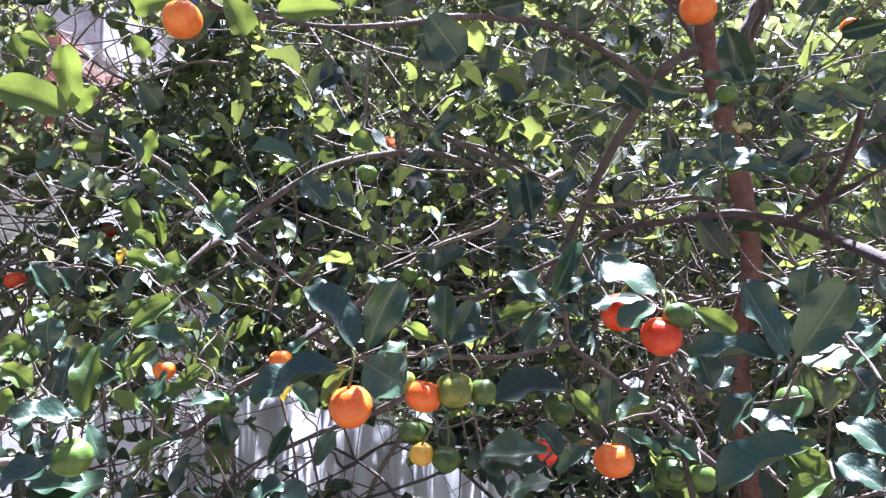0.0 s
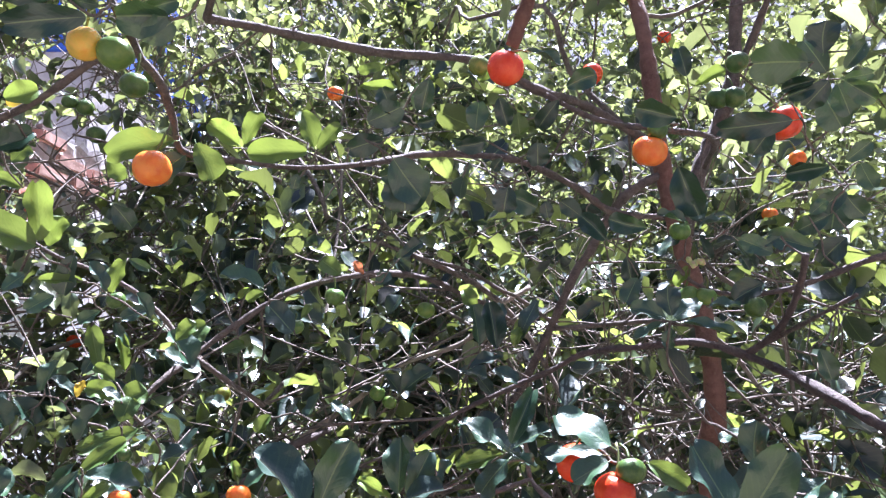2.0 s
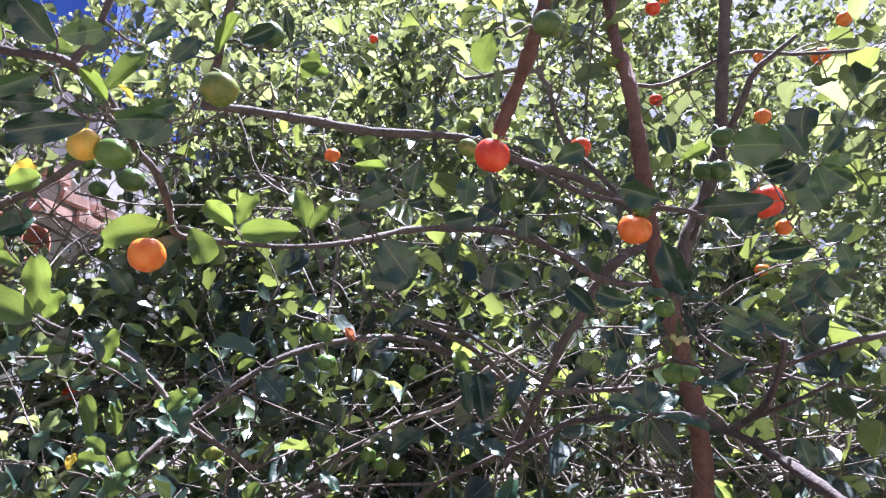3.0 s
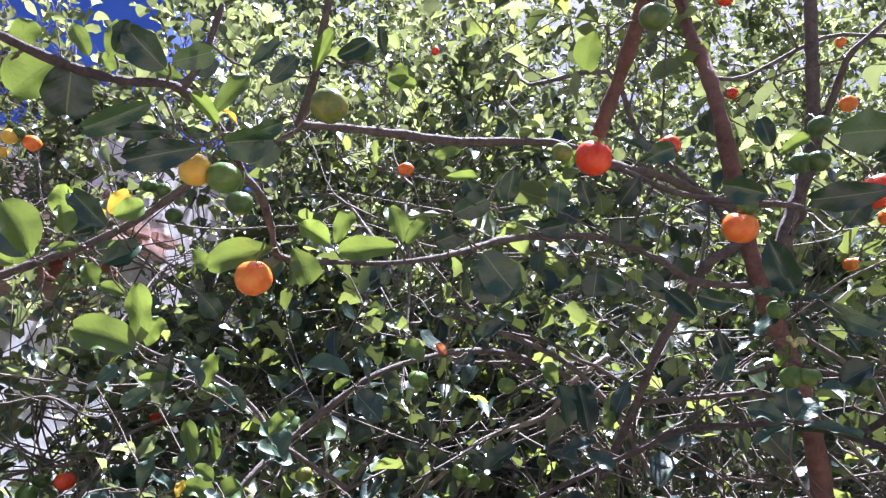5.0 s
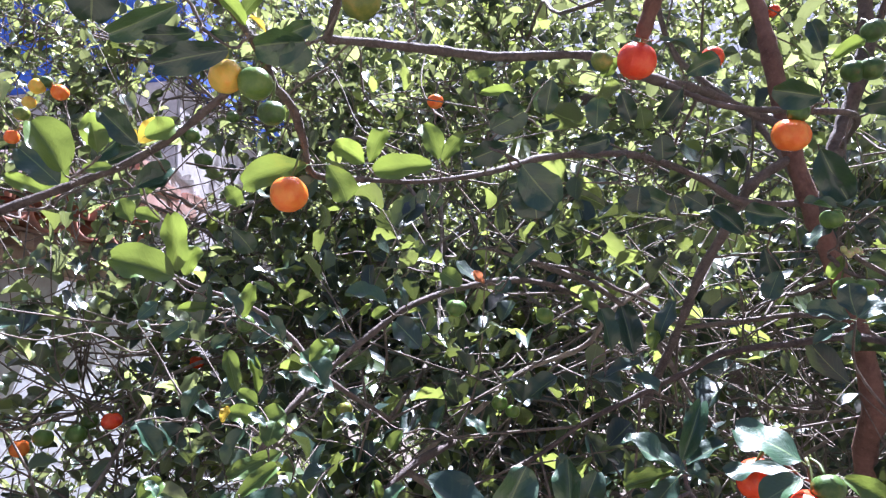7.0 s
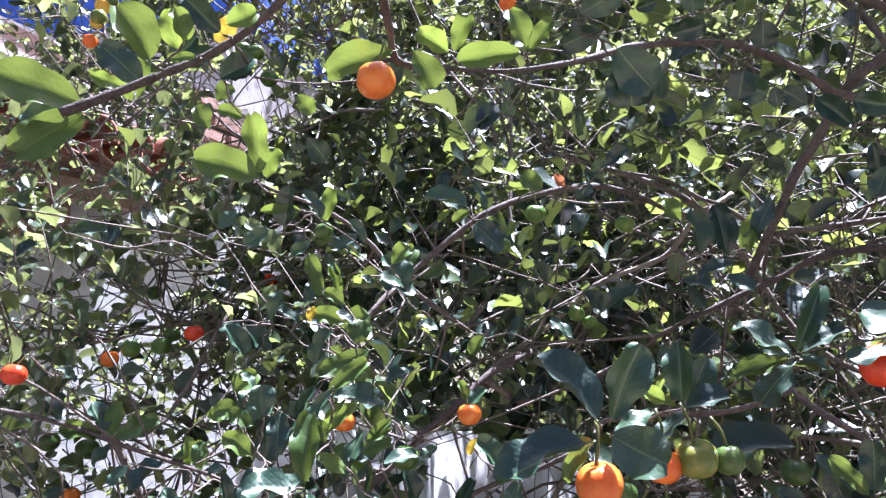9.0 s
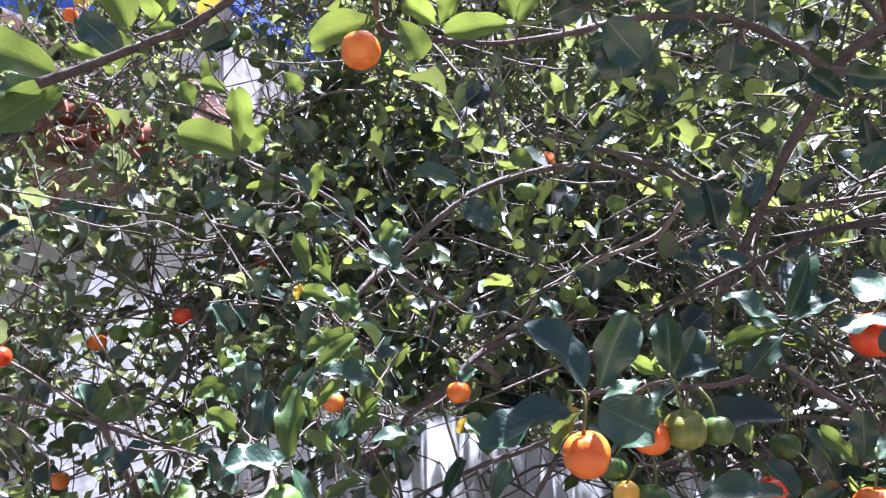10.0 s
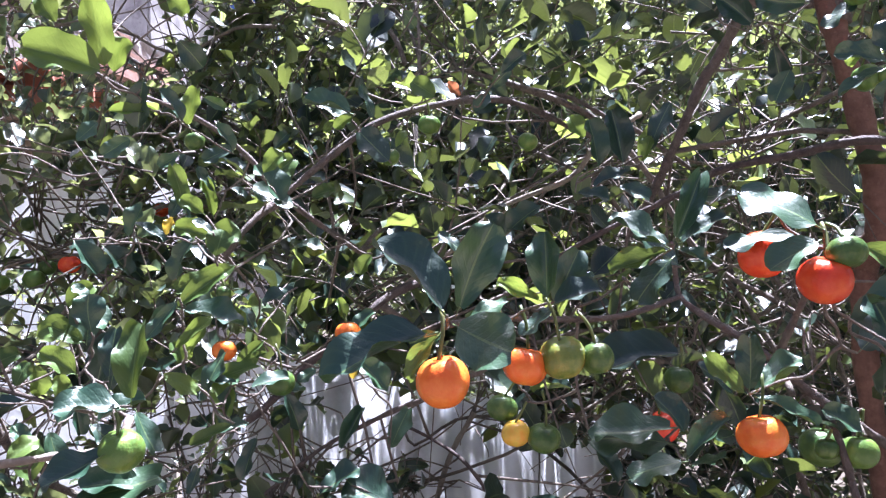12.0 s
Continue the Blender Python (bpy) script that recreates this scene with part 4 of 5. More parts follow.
leaf((0.108, 0.439, 1.777), (0.136, 0.436, 1.769), 0.3, OPEN)
leaf((0.104, 0.439, 1.777), (0.087, 0.445, 1.769), 0.4, OPEN)
leaf((0.103, 0.566, 1.718), (0.132, 0.564, 1.705), 0.6, 10)
leaf((0.140, 0.580, 1.717), (0.143, 0.583, 1.702), 0.8, 10)
leaf((-0.074, 0.336, 1.741), (-0.098, 0.329, 1.736), 0.72, 5)
leaf((-0.090, 0.336, 1.728), (-0.074, 0.337, 1.738), 0.8, 5)
leaf((-0.105, 0.322, 1.733), (-0.138, 0.309, 1.722), 0.4, 20)
leaf((-0.103, 0.325, 1.740), (-0.116, 0.319, 1.740), 0.4, 10)
leaf((-0.100, 0.324, 1.744), (-0.110, 0.313, 1.757), 0.42, 20, BACKLIT)
leaf((-0.093, 0.334, 1.742), (-0.073, 0.337, 1.750), 0.45, 10)
leaf((-0.120, 0.308, 1.766), (-0.134, 0.292, 1.779), 0.75, 5)
leaf((-0.115, 0.298, 1.765), (-0.097, 0.303, 1.773), 0.62, 10)
leaf((-0.155, 0.288, 1.765), (-0.162, 0.298, 1.740), 0.85, 5)
leaf((-0.161, 0.290, 1.766), (-0.181, 0.286, 1.748), 0.85, 25, BACKLIT)
leaf((-0.120, 0.325, 1.771), (-0.132, 0.317, 1.773), 0.7, 22, BACKLIT)
leaf((-0.112, 0.338, 1.755), (-0.091, 0.333, 1.779), 0.32, 20, BACKLIT)
leaf((-0.091, 0.332, 1.780), (-0.073, 0.331, 1.793), 0.4, OPEN)
leaf((-0.069, 0.376, 1.799), (-0.056, 0.367, 1.821), 0.35, 20, BACKLIT)
leaf((-0.039, 0.455, 1.837), (-0.019, 0.460, 1.834), 0.5, 20, BACKLIT)
leaf((-0.037, 0.461, 1.828), (-0.027, 0.452, 1.846), 0.7, 22, BACKLIT)
leaf((-0.216, 0.363, 1.692), (-0.225, 0.347, 1.718), 0.75, 20, BACKLIT)
leaf((-0.202, 0.369, 1.704), (-0.203, 0.363, 1.721), 0.7, 22, BACKLIT)
leaf((-0.189, 0.387, 1.714), (-0.204, 0.371, 1.731), 0.55, 10)
leaf((-0.192, 0.394, 1.723), (-0.176, 0.400, 1.732), 0.8, 20, BACKLIT)
leaf((-0.206, 0.391, 1.706), (-0.220, 0.383, 1.702), 0.4, 20, BACKLIT)
leaf((-0.185, 0.415, 1.705), (-0.199, 0.409, 1.701), 0.8, 30)
leaf((-0.204, 0.407, 1.697), (-0.185, 0.414, 1.712), 0.6, 30)
leaf((-0.105, 0.361, 1.761), (-0.111, 0.354, 1.770), 0.3, 40, YELLOW_LEAF)
leaf((-0.194, 0.393, 1.723), (-0.198, 0.389, 1.726), 0.9, 30, YELLOW_LEAF)
leaf((-0.094, 0.373, 1.792), (-0.077, 0.370, 1.807), 0.5, 20)
leaf((-0.058, 0.383, 1.813), (-0.038, 0.382, 1.822), 0.5, 20)
leaf((-0.030, 0.397, 1.819), (-0.032, 0.386, 1.835), 0.35, 20)
leaf((-0.178, 0.280, 1.761), (-0.167, 0.277, 1.777), 0.6, 20, BACKLIT)
leaf((-0.145, 0.298, 1.769), (-0.138, 0.292, 1.785), 0.5, 20, BACKLIT)
leaf((0.328, 0.501, 1.800), (0.290, 0.517, 1.807), 0.8, 10)
leaf((0.333, 0.497, 1.803), (0.333, 0.487, 1.826), 0.95, 5)
leaf((0.344, 0.497, 1.785), (0.362, 0.487, 1.784), 0.5, 10)
leaf((0.323, 0.517, 1.762), (0.270, 0.541, 1.762), 0.36, 20)
leaf((0.352, 0.533, 1.729), (0.324, 0.547, 1.732), 0.42, 10)
leaf((0.339, 0.5, 1.787), (0.325, 0.513, 1.77), 0.7, 10)
leaf((0.342, 0.499, 1.784), (0.351, 0.502, 1.76), 0.8, 15)
leaf((0.34, 0.489, 1.781), (0.359, 0.484, 1.763), 0.6, 10)
leaf((0.339, 0.513, 1.782), (0.351, 0.515, 1.755), 0.9, 5)
leaf((0.332, 0.503, 1.788), (0.31, 0.516, 1.785), 0.4, 30)
leaf((0.345, 0.495, 1.79), (0.356, 0.481, 1.807), 0.5, 15)
leaf((0.342, 0.508, 1.793), (0.325, 0.506, 1.82), 0.6, 10)
leaf((0.362, 0.532, 1.712), (0.341, 0.546, 1.699), 0.6, 10)
leaf((0.359, 0.534, 1.71), (0.371, 0.531, 1.691), 0.8, 10)
leaf((0.352, 0.541, 1.696), (0.331, 0.553, 1.685), 0.6, 10)
leaf((0.367, 0.524, 1.732), (0.376, 0.524, 1.711), 0.7, 10)
leaf((0.311, 0.534, 1.764), (0.298, 0.545, 1.744), 0.7, 10)
leaf((0.348, 0.525, 1.729), (0.32, 0.539, 1.726), 0.42, 10)
leaf((0.244, 0.56, 1.724), (0.252, 0.562, 1.699), 0.7, 5)
leaf((0.365, 0.553, 1.716), (0.361, 0.560, 1.688), 1, 5)
leaf((0.359, 0.529, 1.733), (0.373, 0.517, 1.744), 0.6, 10)
leaf((0.332, 0.505, 1.784), (0.315, 0.515, 1.779), 0.6, 10)
leaf((0.362, 0.538, 1.679), (0.343, 0.550, 1.659), 0.7, 10)
leaf((0.279, 0.482, 1.653), (0.259, 0.489, 1.664), 0.62, 10)
leaf((0.301, 0.471, 1.654), (0.275, 0.482, 1.666), 0.52, 10)
leaf((0.282, 0.504, 1.638), (0.261, 0.513, 1.626), 0.7, 10)
leaf((0.242, 0.556, 1.742), (0.258, 0.560, 1.699), 0.55, 5)
leaf((0.191, 0.582, 1.682), (0.170, 0.583, 1.704), 0.6, 10)
leaf((0.223, 0.573, 1.691), (0.191, 0.579, 1.701), 0.5, 10)
leaf((0.240, 0.526, 1.683), (0.217, 0.532, 1.693), 0.34, OPEN)
leaf((0.243, 0.525, 1.682), (0.263, 0.517, 1.687), 0.34, OPEN)
leaf((0.235, 0.529, 1.676), (0.214, 0.537, 1.666), 0.7, OPEN)
leaf((0.241, 0.540, 1.656), (0.231, 0.544, 1.640), 0.5, 20, BACKLIT)
leaf((0.248, 0.535, 1.677), (0.256, 0.534, 1.660), 0.4, 30)
leaf((0.175, 0.385, 1.599), (0.156, 0.390, 1.606), 0.5, 15)
leaf((0.176, 0.385, 1.600), (0.175, 0.385, 1.617), 0.8, 10)
leaf((0.178, 0.384, 1.598), (0.203, 0.375, 1.593), 0.3, OPEN)
leaf((0.174, 0.386, 1.598), (0.157, 0.390, 1.590), 0.4, OPEN)
leaf((0.179, 0.394, 1.600), (0.192, 0.390, 1.611), 0.7, 10)
leaf((0.179, 0.394, 1.597), (0.177, 0.395, 1.585), 0.7, 20)
leaf((0.219, 0.599, 1.657), (0.209, 0.603, 1.634), 0.7, 10)
leaf((0.200, 0.646, 1.641), (0.178, 0.651, 1.626), 0.5, 30)
leaf((0.229, 0.502, 1.756), (0.198, 0.509, 1.767), 0.6, 10)
leaf((0.254, 0.553, 1.811), (0.246, 0.546, 1.835), 0.6, 10)
leaf((0.268, 0.580, 1.816), (0.292, 0.566, 1.826), 0.4, 20, BACKLIT)
leaf((-0.086, 0.584, 1.642), (-0.119, 0.573, 1.653), 0.62, OPEN)
leaf((-0.086, 0.584, 1.641), (-0.100, 0.580, 1.633), 0.6, 22, BACKLIT)
leaf((-0.062, 0.590, 1.606), (-0.084, 0.585, 1.628), 0.75, 15)
leaf((-0.076, 0.607, 1.639), (-0.083, 0.602, 1.669), 0.24, 30)
leaf((-0.031, 0.623, 1.660), (-0.048, 0.619, 1.673), 0.85, 20, BACKLIT)
leaf((0.018, 0.637, 1.677), (0.039, 0.636, 1.693), 0.52, 30)
leaf((-0.062, 0.610, 1.620), (-0.054, 0.611, 1.635), 0.45, 18, BACKLIT)
leaf((0.100, 0.581, 1.591), (0.094, 0.581, 1.632), 0.46, 10)
leaf((0.116, 0.580, 1.599), (0.130, 0.577, 1.636), 0.38, 20)
leaf((0.113, 0.580, 1.596), (0.118, 0.579, 1.612), 0.6, 20, BACKLIT)
leaf((0.088, 0.622, 1.596), (0.083, 0.621, 1.635), 0.5, 30)
leaf((0.077, 0.582, 1.579), (0.104, 0.581, 1.592), 0.4, 15)
leaf((0.095, 0.581, 1.579), (0.116, 0.579, 1.571), 0.6, 10)
leaf((-0.008, 0.697, 1.663), (0.011, 0.697, 1.674), 0.8, 15)
leaf((-0.013, 0.636, 1.662), (-0.023, 0.633, 1.674), 0.6, 30, DRY_LEAF)
leaf((0.093, 0.365, 1.812), (0.085, 0.376, 1.792), 0.7, 22, BACKLIT)
leaf((0.128, 0.362, 1.828), (0.137, 0.350, 1.843), 0.35, 20, BACKLIT)
leaf((-0.135, 0.570, 1.576), (-0.152, 0.564, 1.607), 0.7, 30)
leaf((-0.142, 0.547, 1.597), (-0.128, 0.552, 1.612), 0.7, 22, BACKLIT)
leaf((-0.127, 0.572, 1.576), (-0.156, 0.563, 1.588), 0.6, 20)
leaf((-0.204, 0.564, 1.575), (-0.213, 0.560, 1.609), 0.4, 20, BACKLIT)
leaf((-0.163, 0.505, 1.567), (-0.176, 0.499, 1.578), 0.6, 20, BACKLIT)
leaf((-0.277, 0.394, 1.684), (-0.306, 0.374, 1.671), 0.5, OPEN)
leaf((-0.267, 0.377, 1.679), (-0.296, 0.346, 1.691), 0.6, 22, BACKLIT)
leaf((-0.272, 0.387, 1.680), (-0.303, 0.370, 1.652), 0.55, 20, BACKLIT)
leaf((-0.278, 0.437, 1.707), (-0.298, 0.419, 1.714), 0.4, 20, BACKLIT)
leaf((-0.294, 0.452, 1.706), (-0.282, 0.448, 1.734), 0.7, 20, BACKLIT)
leaf((-0.261, 0.460, 1.740), (-0.261, 0.447, 1.766), 0.7, 20, BACKLIT)
leaf((-0.272, 0.439, 1.711), (-0.288, 0.417, 1.734), 0.6, 30)
leaf((-0.255, 0.460, 1.747), (-0.256, 0.450, 1.765), 0.6, 22, BACKLIT)
leaf((-0.279, 0.474, 1.740), (-0.259, 0.477, 1.759), 0.6, 30)
leaf((-0.247, 0.487, 1.753), (-0.269, 0.479, 1.742), 0.5, 30)
leaf((-0.250, 0.484, 1.756), (-0.233, 0.485, 1.771), 0.8, 30, YELLOW_LEAF)
leaf((-0.477, 0.614, 1.475), (-0.485, 0.610, 1.501), 0.8, 30)
leaf((-0.442, 0.627, 1.462), (-0.448, 0.626, 1.493), 0.7, 30)
leaf((-0.440, 0.628, 1.460), (-0.470, 0.607, 1.473), 0.5, 20, BACKLIT)
leaf((-0.438, 0.629, 1.457), (-0.433, 0.638, 1.492), 0.5, 20, BACKLIT)
leaf((-0.430, 0.623, 1.458), (-0.399, 0.647, 1.475), 0.5, 18, BACKLIT)
leaf((-0.432, 0.633, 1.454), (-0.448, 0.619, 1.439), 0.6, 20)
leaf((-0.379, 0.631, 1.440), (-0.350, 0.649, 1.443), 0.35, 30)
leaf((-0.379, 0.631, 1.439), (-0.404, 0.610, 1.421), 0.6, 30)
leaf((-0.343, 0.627, 1.430), (-0.349, 0.628, 1.457), 0.6, 20, BACKLIT)
leaf((-0.219, 0.455, 1.512), (-0.213, 0.459, 1.529), 0.7, 22, BACKLIT)
leaf((-0.200, 0.440, 1.496), (-0.200, 0.443, 1.521), 0.8, 5)
leaf((-0.219, 0.455, 1.508), (-0.231, 0.447, 1.499), 0.7, 22, BACKLIT)
leaf((-0.194, 0.449, 1.468), (-0.190, 0.457, 1.501), 0.5, 10)
leaf((-0.172, 0.402, 1.463), (-0.154, 0.413, 1.473), 0.5, 20)
leaf((-0.316, 0.617, 1.420), (-0.298, 0.622, 1.401), 0.7, 10)
leaf((-0.090, 0.550, 1.496), (-0.094, 0.550, 1.512), 0.5, 20, BACKLIT)
leaf((-0.089, 0.587, 1.466), (-0.095, 0.584, 1.454), 0.5, 30, YELLOW_LEAF)
leaf((-0.193, 0.512, 1.556), (-0.189, 0.514, 1.568), 0.6, 30, YELLOW_LEAF)
leaf((-0.431, 0.842, 1.565), (-0.395, 0.860, 1.529), 0.8, 20)
leaf((-0.457, 0.583, 1.527), (-0.443, 0.594, 1.516), 0.6, OPEN)
leaf((-0.172, 0.382, 1.434), (-0.14, 0.402, 1.436), 0.5, 10)
leaf((-0.064, 0.563, 1.37), (-0.097, 0.562, 1.39), 0.95, 5)
leaf((-0.236, 0.425, 1.439), (-0.226, 0.436, 1.451), 0.6, 20, BACKLIT)
leaf((-0.213, 0.569, 1.377), (-0.207, 0.577, 1.395), 0.5, 15)
leaf((-0.182, 0.624, 1.407), (-0.192, 0.612, 1.376), 0.4, 20)
leaf((-0.155, 0.609, 1.443), (-0.139, 0.609, 1.414), 0.5, 15)
leaf((-0.314, 0.566, 1.427), (-0.304, 0.565, 1.397), 0.55, 10)
leaf((-0.27, 0.539, 1.452), (-0.282, 0.532, 1.452), 0.7, 10)
leaf((-0.354, 0.544, 1.454), (-0.366, 0.532, 1.442), 0.5, 10)
leaf((-0.273, 0.537, 1.451), (-0.268, 0.536, 1.429), 0.5, 15)
leaf((-0.324, 0.556, 1.412), (-0.331, 0.556, 1.433), 0.6, 15)
leaf((-0.159, 0.542, 1.511), (-0.149, 0.545, 1.495), 0.5, 10)
leaf((-0.397, 0.522, 1.634), (-0.375, 0.538, 1.639), 0.4, 10)
leaf((-0.269, 0.532, 1.559), (-0.254, 0.539, 1.537), 0.6, 10)
leaf((-0.239, 0.547, 1.558), (-0.229, 0.55, 1.583), 0.5, 20)
leaf((-0.259, 0.548, 1.55), (-0.275, 0.54, 1.559), 0.6, 10)
leaf((-0.188, 0.615, 1.632), (-0.211, 0.609, 1.619), 0.5, 20)

# the leaves past the near shoots, joined
for kind, mat in (("green", GREEN_LEAF), ("backlit", BACKLIT_LEAF)):
    shapes = [leaf_shape(10, 4, 0.1 + 0.08 * k, 0.07 * k, 0.07 + 0.01 * k, 60 + k) for k in range(5)]
    vs, fs, us = [], [], []
    for n, (base, m, size, wide, which) in enumerate(FARTHER):
        if which == kind:
            sv, sf, su = shapes[n % 5]
            at = Matrix.Translation(base) @ m @ Matrix.Diagonal((size * min(1.2, wide * 1.06 + 0.02), size, size, 1))
            fs += [tuple(k + len(vs) for k in face) for face in sf]
            vs += [at @ Vector(v) for v in sv]
            us += su
    tagged(child(new("leaf_sprays", mesh_of("leaf_sprays", vs, fs, mat, True, us)), tree), "bright leaves, the backlight put into their colour" if kind == "backlit" else "glossy dark green leaves", kind="stuff")


# ---- fruit ----
def cherry_mesh(seed, mat):
    """A squat three-lobed cherry of unit radius with a dimple at the stalk."""
    rng = random.Random(seed)
    verts, faces, rows, cols = [], [], 16, 40
    shift = rng.uniform(0, 6.28)
    for j in range(rows + 1):
        th = math.pi * j / rows
        for i in range(cols):
            ph = 2 * math.pi * i / cols
            groove = 0.12 * (abs(math.cos(2.5 * ph + shift)) ** 0.45 - 0.75) * math.sin(th) ** 0.6
            r = 1.0 + groove + 0.02 * math.sin(3 * ph + 2 * th + shift)
            z = math.cos(th) * 0.97
            z -= 0.17 * math.exp(-((th / 0.42) ** 2)) - 0.07 * math.exp(-(((math.pi - th) / 0.3) ** 2))
            verts.append((r * math.sin(th) * math.cos(ph), r * math.sin(th) * math.sin(ph), z))
    for j in range(rows):
        for i in range(cols):
            k = (i + 1) % cols
            faces.append((j * cols + i, (j + 1) * cols + i, (j + 1) * cols + k, j * cols + k))
    return mesh_of("cherry", verts, faces, mat)


CHERRIES = {c: [cherry_mesh(n, SKINS[c]) for n in range(3)] for c in SKINS}
RIPE = {"red": "ripe glossy red acerola cherry hanging on its stalk", "orange": "half-ripe orange acerola cherry hanging on its stalk",
        "yellow": "yellow-orange turning acerola cherry on its stalk", "olive": "olive-green turning acerola cherry on its stalk",
        "lime": "light green unripe acerola cherry on its stalk", "green": "small unripe green acerola cherry on its stalk"}
FRUIT = []


def calyx_mesh():
    verts, faces = [(0, 0, 0.02)], []
    for k in range(10):
        w, r = 2 * math.pi * k / 10, 0.30 if k % 2 == 0 else 0.15
        verts.append((r * math.cos(w), r * math.sin(w), -0.02 if k % 2 == 0 else 0.04))
        verts.append((r * math.cos(w), r * math.sin(w), -0.06 if k % 2 == 0 else 0.0))
    for k in range(10):
        a, b = 1 + 2 * k, 1 + 2 * ((k + 1) % 10)
        faces += [(0, a, b), (a, a + 1, b + 1, b)]
    return mesh_of("calyx", verts, faces, STALK)


CALYX = calyx_mesh()


def fruit(place, r, ripe):
    place = Vector(place)
    tilt = Euler((random.uniform(-0.35, 0.35), random.uniform(-0.3, 0.3), random.uniform(0, 6.28)))
    ob = new("acerola_cherry", random.choice(CHERRIES[ripe]))
    ob.matrix_basis = Matrix.LocRotScale(place, tilt, (r, r, r * random.uniform(0.9, 1.04)))
    tagged(ob, RIPE[ripe], "cherry", "cherries on the tree")
    cap = new("calyx", CALYX)
    cap.parent = ob
    cap.location = (0, 0, 0.76)
    top = tilt.to_matrix() @ Vector((0, 0, 0.74 * r)) + place
    at, far = nearest(top)
    end = top + Vector((0, 0.002, min(0.02, 1.2 * r))) + (at - top).normalized() * min(far, 0.008)
    line = smooth_line((top, top.lerp(end, 0.5) + Vector((0.001, 0, 0.001)), end), 3)
    inv = ob.matrix_basis.inverted()
    verts, faces = tube(line, 0.0007, 0.0008, 6)
    stalk = new("stalk", mesh_of("stalk", [inv @ v for v in verts], faces, STALK))
    stalk.parent = ob
    FRUIT.append((place, r))
    shoot(end)
    return ob


fruit((-0.001, 0.334, 1.488), 0.0092, "orange")
fruit((0.027, 0.382, 1.486), 0.0090, "orange")
fruit((0.141, 0.375, 1.516), 0.0097, "red")
fruit((0.127, 0.399, 1.527), 0.0102, "red")
fruit((0.148, 0.372, 1.526), 0.0071, "green")
fruit((0.123, 0.401, 1.452), 0.0101, "orange")
fruit((0.020, 0.480, 1.437), 0.0077, "yellow")
fruit((0.042, 0.383, 1.489), 0.0093, "olive")
fruit((0.056, 0.385, 1.488), 0.0068, "green")
fruit((0.017, 0.384, 1.492), 0.0065, "olive")
fruit((0.013, 0.489, 1.449), 0.0086, "green")
fruit((0.035, 0.480, 1.434), 0.0092, "green")
fruit((0.095, 0.466, 1.442), 0.0084, "red")
fruit((0.185, 0.457, 1.430), 0.0085, "lime")
fruit((0.172, 0.468, 1.430), 0.0103, "green")
fruit((0.108, 0.483, 1.463), 0.0078, "green")
fruit((-0.147, 0.382, 1.455), 0.0098, "lime")
fruit((-0.447, 0.788, 1.553), 0.0110, "red")
fruit((-0.498, 0.802, 1.539), 0.0116, "lime")
fruit((-0.525, 0.783, 1.537), 0.0109, "lime")
fruit((-0.543, 0.770, 1.527), 0.0100, "orange")
fruit((-0.493, 0.817, 1.552), 0.0096, "green")
fruit((-0.421, 0.934, 1.622), 0.0095, "red")
fruit((-0.087, 0.544, 1.489), 0.0086, "orange")
fruit((0.232, 0.529, 1.679), 0.0077, "lime")
fruit((0.240, 0.542, 1.632), 0.0083, "lime")
fruit((0.251, 0.538, 1.632), 0.0078, "lime")
fruit((0.039, 0.741, 1.643), 0.0090, "lime")
fruit((-0.040, 0.644, 1.644), 0.0089, "lime")
fruit((-0.066, 0.610, 1.614), 0.0070, "lime")
fruit((-0.116, 0.337, 1.727), 0.0084, "yellow")
fruit((-0.102, 0.339, 1.723), 0.0086, "lime")
fruit((-0.103, 0.364, 1.718), 0.0072, "green")
fruit((-0.108, 0.405, 1.686), 0.0107, "orange")
fruit((-0.045, 0.322, 1.751), 0.0092, "olive")
fruit((0.097, 0.440, 1.765), 0.0118, "red")
fruit((0.211, 0.523, 1.739), 0.0129, "orange")
fruit((0.216, 0.517, 1.753), 0.0076, "green")
fruit((-0.066, 0.761, 1.889), 0.0090, "orange")
fruit((0.186, 0.596, 1.835), 0.0100, "red")
fruit((0.321, 0.539, 1.768), 0.0145, "red")
fruit((0.411, 0.695, 1.792), 0.0084, "orange")
fruit((0.556, 1.070, 1.830), 0.0116, "orange")
fruit((0.343, 0.867, 2.016), 0.0089, "red")
fruit((0.467, 0.834, 1.978), 0.0105, "orange")
fruit((0.541, 0.817, 2.055), 0.0119, "orange")
fruit((0.317, 0.774, 2.093), 0.0092, "red")
fruit((0.329, 0.764, 2.101), 0.0069, "orange")
fruit((0.535, 0.749, 2.066), 0.0089, "orange")
fruit((0.456, 0.806, 2.046), 0.0065, "orange")
fruit((-0.043, 0.907, 2.125), 0.0064, "red")
fruit((0.123, 0.360, 1.813), 0.0085, "green")
fruit((-0.045, 0.401, 1.828), 0.0084, "green")
fruit((0.082, 0.482, 1.787), 0.0073, "olive")
fruit((-0.586, 0.848, 1.985), 0.0116, "orange")
fruit((-0.606, 0.830, 1.988), 0.0107, "yellow")
fruit((-0.597, 0.834, 1.995), 0.0089, "green")
fruit((-0.617, 0.832, 1.967), 0.0089, "yellow")
fruit((-0.012, 0.770, 1.559), 0.0081, "lime")
fruit((0.001, 0.770, 1.550), 0.0076, "lime")
fruit((-0.479, 0.563, 1.523), 0.0102, "red")
fruit((-0.351, 0.486, 1.770), 0.0053, "orange")
fruit((-0.343, 0.484, 1.787), 0.0058, "olive")
